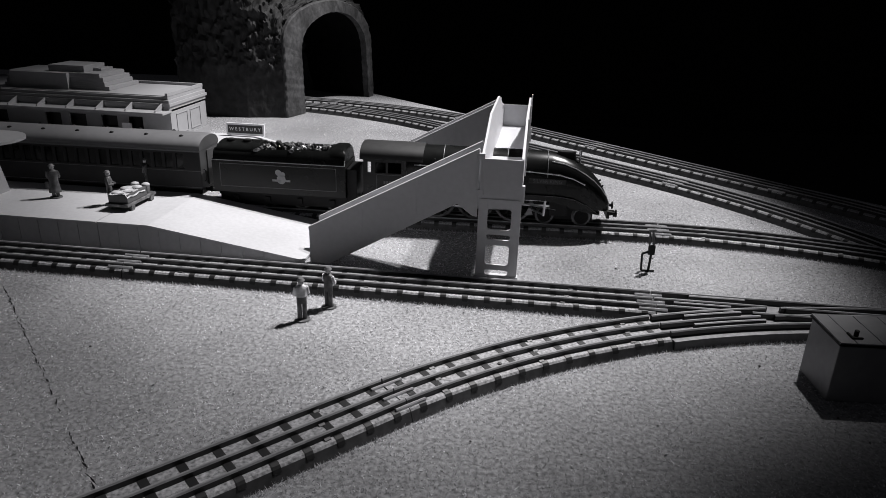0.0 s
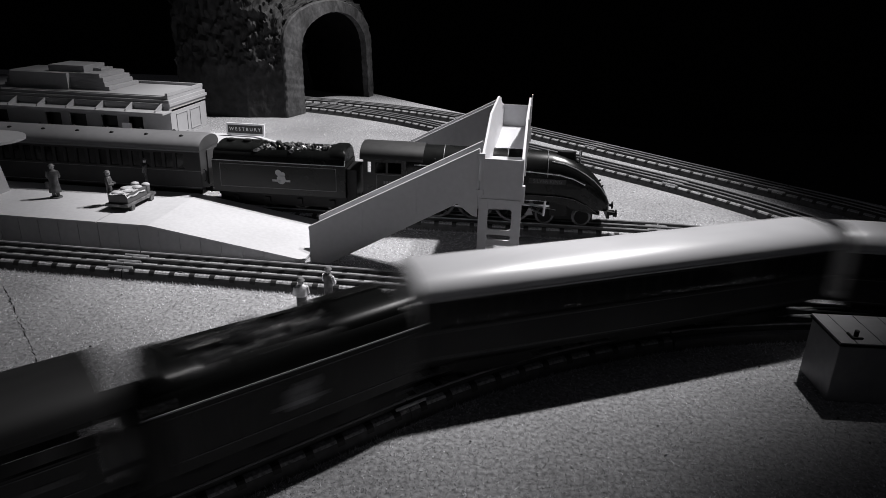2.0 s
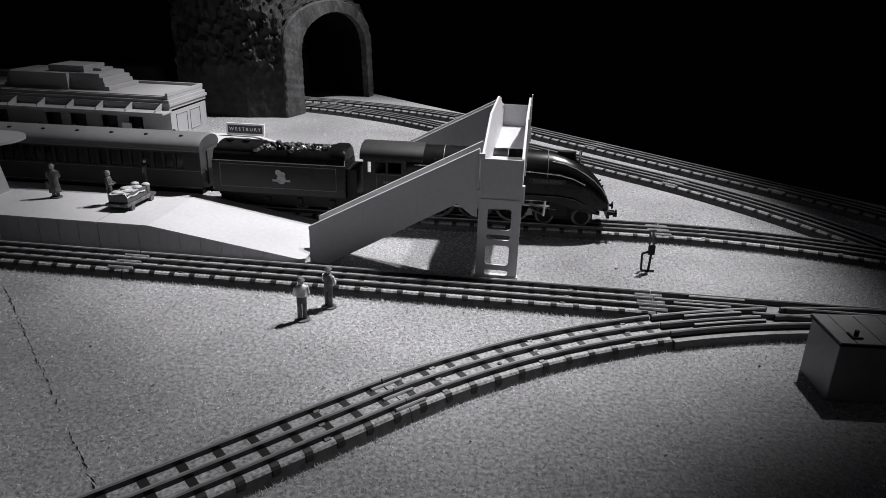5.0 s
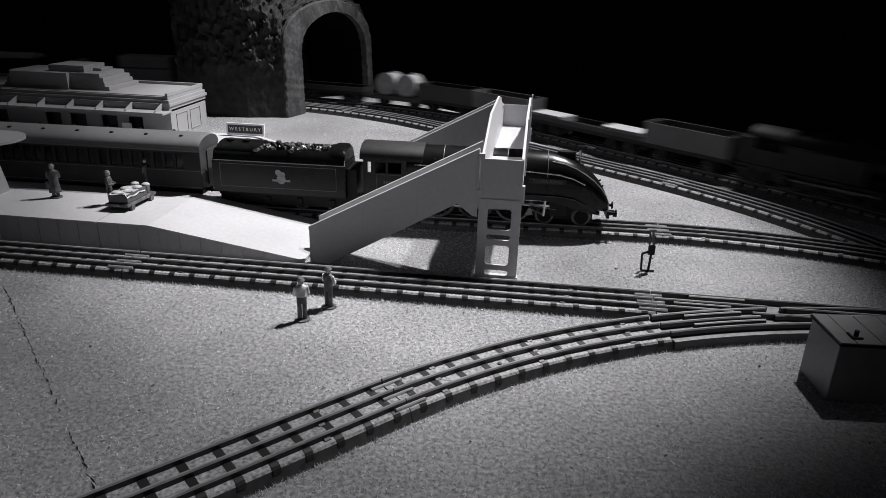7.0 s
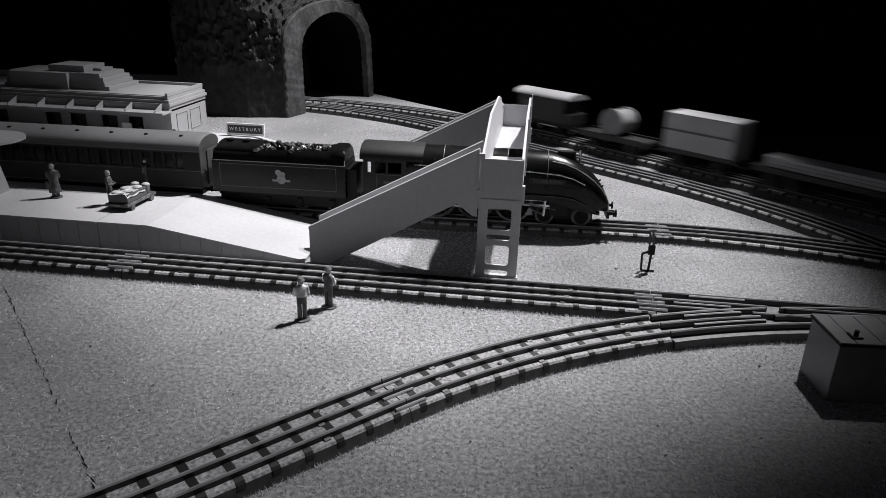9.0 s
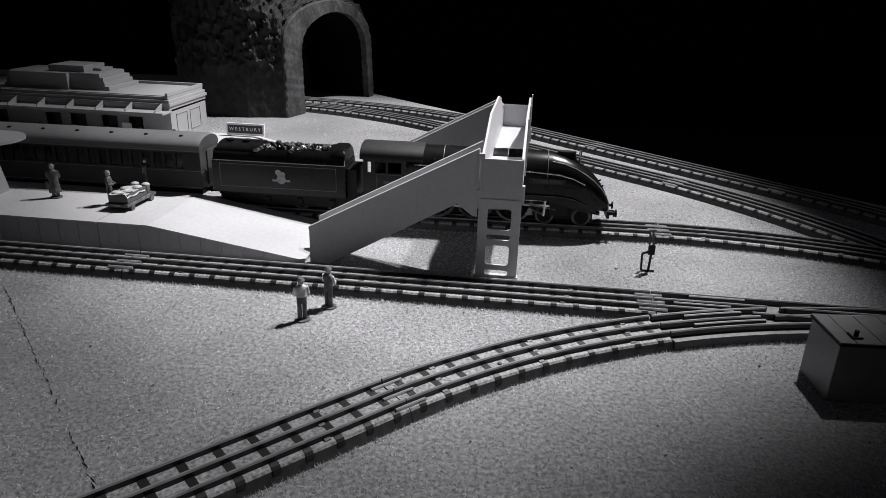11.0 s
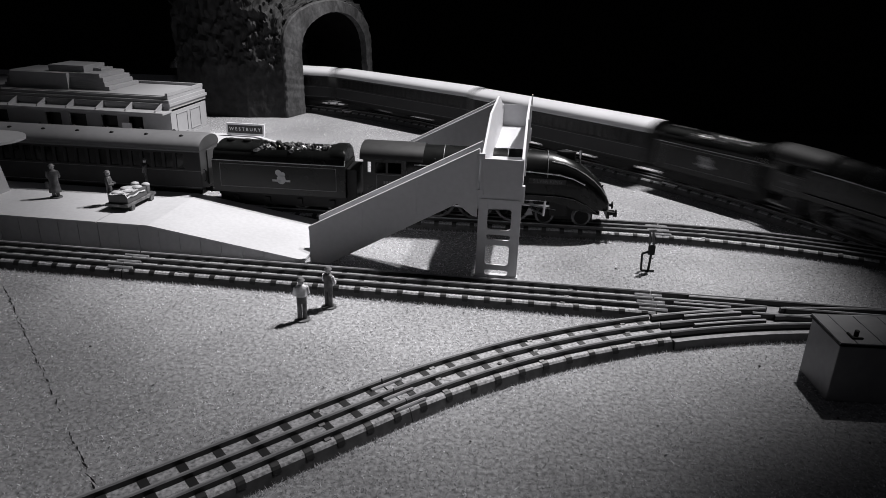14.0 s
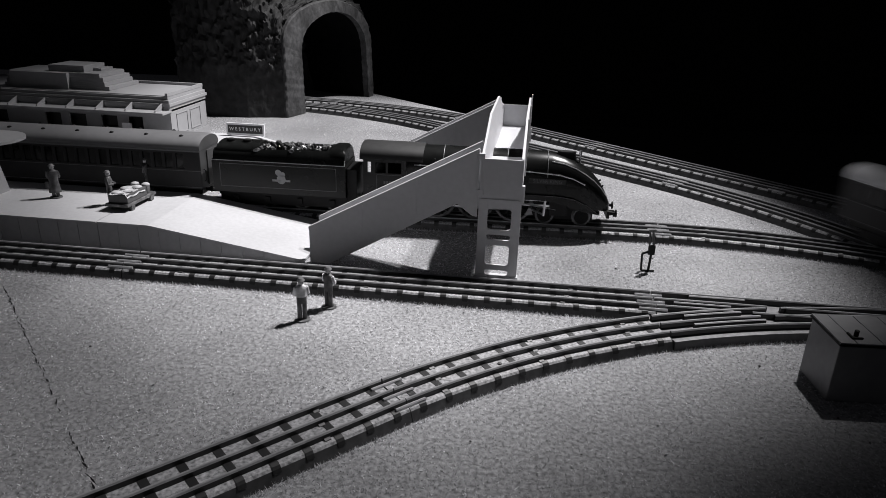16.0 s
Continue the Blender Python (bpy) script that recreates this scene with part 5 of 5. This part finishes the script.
def brake_van(half):
    ob = wagon_base("brake_van", "dark wooden goods brake van with pale curved roof", half, 0.0250, LOCO_BLACK)
    part("body", boxed(-half + 0.008, half - 0.008, -0.0155, 0.0155, 0.0251, 0.0515, 0.0004), WAGON_DARK, ob)
    for s in (-1, 1):
        part("end_platform", boxed(*sorted((s * half, s * (half - 0.0076))), -0.0150, 0.0150, 0.0251, 0.0360), WAGON_DARK, ob)
        part("side_panel", boxed(-0.026, -0.014, *sorted((s * 0.0155, s * 0.0161)), 0.0360, 0.0450), WAGON_GREY, ob, "paler grey panel")
        part("step_board", boxed(-half + 0.004, half - 0.004, *sorted((s * 0.0130, s * 0.0165)), 0.0125, 0.0135), WAGON_GREY, ob)
    bm = bmesh.new()
    rows = [[(x, -0.0166 * math.cos(math.pi * i / 14), 0.0510 + 0.0065 * math.sin(math.pi * i / 14)) for i in range(15)] for x in (-half + 0.001, half - 0.001)]
    loft(bm, rows)
    part("roof", bm, WAGON_WHITE, ob, "pale curved roof", True)
    return ob


# ---- small things ----
def figurine(x, y, z, turn, pale, label, lean=0.0, arms=0.6, coat=False):
    """A small cast figurine: one plain mesh."""
    bm = bmesh.new()
    lathe_z(bm, 0, 0, [(0.0, 0.0042), (0.0008, 0.0040)], 12)
    for s in (-1, 1):
        rod(bm, (s * 0.0013, 0, 0.0007), (s * 0.0013, 0.0003, 0.0115), 0.0012, 8)
        rod(bm, (s * 0.0013, 0, 0.0007), (s * 0.0013, -0.0018, 0.0010), 0.0009, 6)
        rod(bm, (s * 0.0029, 0, 0.0188), (s * 0.0037, -0.0008, 0.0148), 0.00095, 7)
        rod(bm, (s * 0.0037, -0.0008, 0.0148), (s * (0.0037 - 0.002 * arms), -0.0008 - 0.0028 * arms, 0.0135 + 0.0012 * arms), 0.0008, 7)
    rings = []
    for zz, w, d in ((0.0100, 0.0026, 0.0018), (0.0135, 0.0026, 0.0018), (0.0170, 0.0031, 0.0020), (0.0192, 0.0030, 0.0018), (0.0201, 0.0013, 0.0012)):
        rings.append([(w * math.cos(2 * math.pi * i / 12), d * math.sin(2 * math.pi * i / 12), zz) for i in range(12)])
    loft(bm, rings)
    if coat:
        # long open coat with a slung bag
        loft(bm, [[(w * math.cos(2 * math.pi * i / 14), d * math.sin(2 * math.pi * i / 14) + 0.0003, zz) for i in range(14)]
                  for zz, w, d in ((0.0040, 0.0040, 0.0028), (0.0085, 0.0035, 0.0025), (0.0125, 0.0030, 0.0021), (0.0165, 0.0036, 0.0023), (0.0190, 0.0033, 0.0020))])
        box(bm, 0.0026, 0.0052, -0.0012, 0.0016, 0.0070, 0.0120, 0.0004)
    bmesh.ops.create_icosphere(bm, subdivisions=2, radius=0.0017, matrix=Matrix.Translation((0, -0.0002, 0.0217)) @ Matrix.Diagonal((0.9, 1, 1.15, 1)))
    lathe_z(bm, 0, 0, [(0.0226, 0.0022), (0.0230, 0.0019), (0.0239, 0.0012)], 10)
    for f in bm.faces:
        up = f.calc_center_median().z
        c = f.calc_center_median()
        f.material_index = 1 if (pale == 1 and 0.0120 < up < 0.0204) or (pale == 2 and abs(c.x) > 0.0027 and 0.0120 < up < 0.0204) else (2 if 0.0204 <= up < 0.0225 else 0)
    ob = new("figurine", finish("figurine", bm, [FIGURE, FIGURE_PALE, FIGURE_FACE], True))
    ob.matrix_basis = pose(x, y, z, 0, lean, turn)
    tagged(ob, label, "figurine", "model figurines")
    return ob


def luggage_trolley():
    ob = station_frame(thing("luggage_trolley", "flat platform luggage trolley piled with pale parcels", "trolley"), -0.2310, 0.0665, 0.0185)
    ob.matrix_basis = ob.matrix_basis @ pose(0, 0, 0, 0, 0, 88)
    part("deck", boxed(-0.0170, 0.0170, -0.0080, 0.0080, 0.0030, 0.0050, 0.0004), FIGURE, ob)
    for x in (-0.0115, 0.0115):
        for s in (-1, 1):
            bm = bmesh.new()
            lathe_y(bm, x, 0.0021, [(s * 0.0072, 0.0021), (s * 0.0084, 0.0021)], 14)
            part("wheel", bm, FIGURE, ob, "", True)
    part("crate", boxed(-0.0150, 0.0080, -0.0070, 0.0070, 0.0050, 0.0110, 0.0006), WAGON_GREY, ob, "grey crate")
    bm = bmesh.new()
    loft(bm, [[(-0.0155 + 0.0035 * i, -0.0076 + 0.0019 * j, 0.0113 + 0.0006 * math.sin(i * 1.9 + j * 0.8) - (0.0022 if j in (0, 8) else 0)) for j in range(9)] for i in range(7)], closed=False, caps=False)
    part("sheet", bm, LUGGAGE, ob, "pale crumpled cloth over the crate", True)
    rnd = random.Random(4)
    for i in range(4):
        x, y = -0.0115 + i * 0.0052, 0.0028 * (-1) ** i
        bm = bmesh.new()
        bmesh.ops.create_icosphere(bm, subdivisions=2, radius=0.0031, matrix=Matrix.Translation((x, y, 0.0114)) @ Matrix.Diagonal((1.0, 1.15, 0.42, 1)))
        for v in bm.verts:
            v.co += Vector((rnd.uniform(-1, 1), rnd.uniform(-1, 1), rnd.uniform(-1, 1))) * 0.0002
        part("sack", bm, LUGGAGE, ob, "pale soft parcel", True)
    for y in (-0.0040, 0.0040):
        bm = bmesh.new()
        rod(bm, (0.0120, y, 0.0050), (0.0120, y, 0.0105), 0.0026, 12)
        part("milk_churn", bm, FIGURE, ob, "", True)
        bm = bmesh.new()
        bmesh.ops.create_icosphere(bm, subdivisions=2, radius=0.0029, matrix=Matrix.Translation((0.0120, y, 0.0110)) @ Matrix.Diagonal((1, 1, 0.5, 1)))
        part("churn_lid", bm, LUGGAGE, ob, "", True)


def buffer_lamp():
    """A leaning black wire post beside the siding."""
    ob = thing("ground_signal", "thin black bent-metal lineside stand leaning over baize", "signal")
    ob.matrix_basis = pose(0.1290, 0.3990, 0, 0, 0, 0)
    bm = bmesh.new()
    rod(bm, (-0.0030, 0.0, 0.0005), (0.0052, -0.0005, 0.0005), 0.0008, 6)
    rod(bm, (-0.0030, 0.0, 0.0008), (-0.0036, 0.0, 0.0120), 0.0007, 6)
    rod(bm, (0.0016, 0.0, 0.0008), (0.0022, 0.0, 0.0150), 0.0008, 6)
    rod(bm, (-0.0036, 0.0, 0.0120), (0.0018, 0.0, 0.0140), 0.0007, 6)
    part("stand", bm, LOCO_BLACK, ob)
    bm = bmesh.new()
    box(bm, -0.0002, 0.0040, -0.0010, 0.0010, 0.0115, 0.0180, 0.0004)
    part("lever_box", bm, LOCO_BLACK, ob)
    bm = bmesh.new()
    rod(bm, (0.0030, 0.0, 0.0175), (0.0012, 0.0, 0.0275), 0.0007, 6)
    rod(bm, (0.0004, 0.0, 0.0150), (-0.0006, 0.0, 0.0270), 0.0006, 6)
    rod(bm, (-0.0014, 0.0, 0.0272), (0.0030, 0.0, 0.0278), 0.0006, 6)
    part("arm", bm, WAGON_GREY, ob)


# ---- build ----
board()
room()
platform(0.0290, 0.0990, -0.200, -0.0985, "pale grey station platform with ramped end and ribbed wall")
platform(0.2290, 0.3000, -0.234, -0.168, "pale grey station platform carrying the station building")
footbridge()
station_building()
name_sign()
canopy_shelter()
tunnel()
shed()

def on_siding(u):
    """A pose on the straight of the siding at a distance along the station."""
    x, y = uv(u, 0.0975 + (u + 1.0) * math.tan(radians(1.4)))
    return pose(x, y, 0, 0, 0, math.degrees(SIDE_HEAD))


parked, _ = streamlined_loco("dark streamlined steam locomotive standing at the platform", "parked train", "SILVER KING")
parked.matrix_basis = on_siding(0.0080)
tender("dark coal tender with pale crest behind standing locomotive", "parked train").matrix_basis = on_siding(-0.1375)
first = coach("dark passenger coach with grey vented roof standing at platform", "parked train", COACH_ROOF_DULL, True)
first.matrix_basis = on_siding(-0.1960 - 0.1105)
for i in (1, 2):
    copy_thing(first, on_siding(-0.1960 - 0.1105 - 0.2315 * i))

express, express_drivers = streamlined_loco("dark streamlined steam locomotive running with three coaches", "express train")
EXPRESS = [(express, 0.0930, 0.058), (tender("dark coal tender running behind streamlined locomotive", "express train"), 0.2375, 0.036)]
car = coach("dark passenger coach with smooth pale roof in running train", "express train", COACH_ROOF)
EXPRESS += [(car, 0.2980 + 0.1105, 0.074)]
for i in (1, 2):
    EXPRESS.append((copy_thing(car, Matrix()), 0.2980 + 0.1105 + 0.2315 * i, 0.074))

GOODS = [(tank_loco(), 0.0790, 0.04)]
GOODS.append((open_wagon(0.0450, 0.0455, WAGON_GREY, "grey high-sided open goods wagon"), 0.2040, 0.028))
GOODS.append((open_wagon(0.0790, 0.0300, WAGON_DARK, "dark low-sided bogie wagon with pale boxed loads", [(-0.074, -0.030), (0.026, 0.072)]), 0.3290, 0.05))
GOODS.append((open_wagon(0.0440, 0.0445, WAGON_GREY, "grey high-sided open goods wagon"), 0.4520, 0.028))
GOODS.append((open_wagon(0.0420, 0.0445, WAGON_DARK, "dark high-sided open goods wagon"), 0.5430, 0.028))
GOODS.append((drum_wagon(0.0410, (-0.0155, 0.0155)), 0.6210, 0.026))
GOODS.append((open_wagon(0.0600, 0.0310, WAGON_DARK, "dark low-sided bogie wagon running empty"), 0.7330, 0.04))
GOODS.append((plank_wagon(0.0680), 0.8690, 0.045))
GOODS.append((container_wagon(0.0380), 0.9930, 0.03))
GOODS.append((drum_wagon(0.0420, (0.0,)), 1.0930, 0.026))
GOODS.append((brake_van(0.0420), 1.1900, 0.03))

for args in ((-0.0722, 0.3172, 0, 200, 1, "small painted workman figurine with rolled sleeves on baize", 0, 0.5), (-0.0610, 0.3330, 0, 150, 2, "small painted workman figurine in dark waistcoat on baize", 0, 0.9),
             (-0.2715, 0.4530, 0.0185, 200, 0, "small painted traveller figurine in long coat on platform", 0, 0.3, True), (-0.2275, 0.4415, 0.0185, 100, 0, "small painted porter figurine pushing the trolley", 0, 1.0),
             (-0.2180, 0.4790, 0.0185, 280, 0, "small painted porter figurine beside the trolley", 0, 0.2)):
    figurine(*args)
luggage_trolley()
buffer_lamp()
tracks()


# ---- movement ----
def glide(knots, t):
    """Smooth distance at time t through knots of (time, distance)."""
    k = knots
    i = 0
    while i < len(k) - 2 and t > k[i + 1][0]:
        i += 1
    def slope(j):
        a, b = k[max(0, j - 1)], k[min(len(k) - 1, j + 1)]
        return (b[1] - a[1]) / (b[0] - a[0])
    (t0, s0), (t1, s1) = k[i], k[i + 1]
    h = t1 - t0
    f = (t - t0) / h
    return (2 * f ** 3 - 3 * f * f + 1) * s0 + (f ** 3 - 2 * f * f + f) * h * slope(i) + (-2 * f ** 3 + 3 * f * f) * s1 + (f ** 3 - f * f) * h * slope(i + 1)


EXPRESS_KNOTS = [(t, STEM + d) for t, d in ((0.0, -0.088), (0.5, 0.070), (1.0, 0.246), (1.5, 0.400), (1.7, 0.472), (2.0, 0.592), (2.3, 0.714), (2.6, 0.835), (3.0, 0.982), (3.5, 1.142), (4.0, 1.271), (4.5, 1.400))]
EXPRESS_KNOTS += [(t, LOOP_BACK + d) for t, d in ((11.0, -0.310), (12.3, 0.221), (12.7, 0.394), (13.1, 0.546), (13.5, 0.715), (14.4, 1.120), (15.0, 1.360), (16.0, 1.803))]
GOODS_KNOTS = [(t, OUT_BACK + 0.755 + d) for t, d in ((0.0, -0.405 * 6.7), (6.7, 0.0), (8.0, 0.405 * 1.3), (9.0, 0.9235), (16.0, 0.9235 + 0.405 * 7))]


def run(train, line, dist, knots):
    for car, back, half in train:
        rows = []
        for i in range(161):
            t = i / 10
            s = glide(knots, t) - back
            a, b = along(line, dist, s - half), along(line, dist, s + half)
            rows.append((t, pose((a[0] + b[0]) / 2, (a[1] + b[1]) / 2, 0, 0, 0, math.degrees(math.atan2(b[1] - a[1], b[0] - a[0])))))
        walk(car, rows)


def turn_wheels(drivers, r, rods, crank, knots):
    """Turns driving wheels, and swings the rods with their cranks, as far as the train has run."""
    for w in drivers:
        x, y, z = w.matrix_basis.translation
        side = 0 if y < 0 else 180
        rows = []
        for i in range(481):
            a = math.degrees(glide(knots, i / 30) / r)
            rows.append((i / 30, pose(x, y, z, 0, 0, side) @ pose(0, 0, 0, 0, a if side == 0 else -a, 0)))
        walk(w, rows)
    for q in rods:
        rows = []
        for i in range(481):
            a = glide(knots, i / 30) / r + (0 if q.name.endswith("d") else 1.57)
            rows.append((i / 30, pose(crank * math.sin(a), 0, crank * math.cos(a))))
        walk(q, rows)


def motions():
    turn_wheels(express_drivers, 0.0130, [c for c in express.children if c.name.startswith("connecting_rod")], 0.0030, EXPRESS_KNOTS)
    turn_wheels(TANK_DRIVERS, 0.0100, [], 0.0, GOODS_KNOTS)
    run(EXPRESS, LOOP, LOOP_D, EXPRESS_KNOTS)
    run(GOODS, OUTER, OUTER_D, GOODS_KNOTS)


motions()
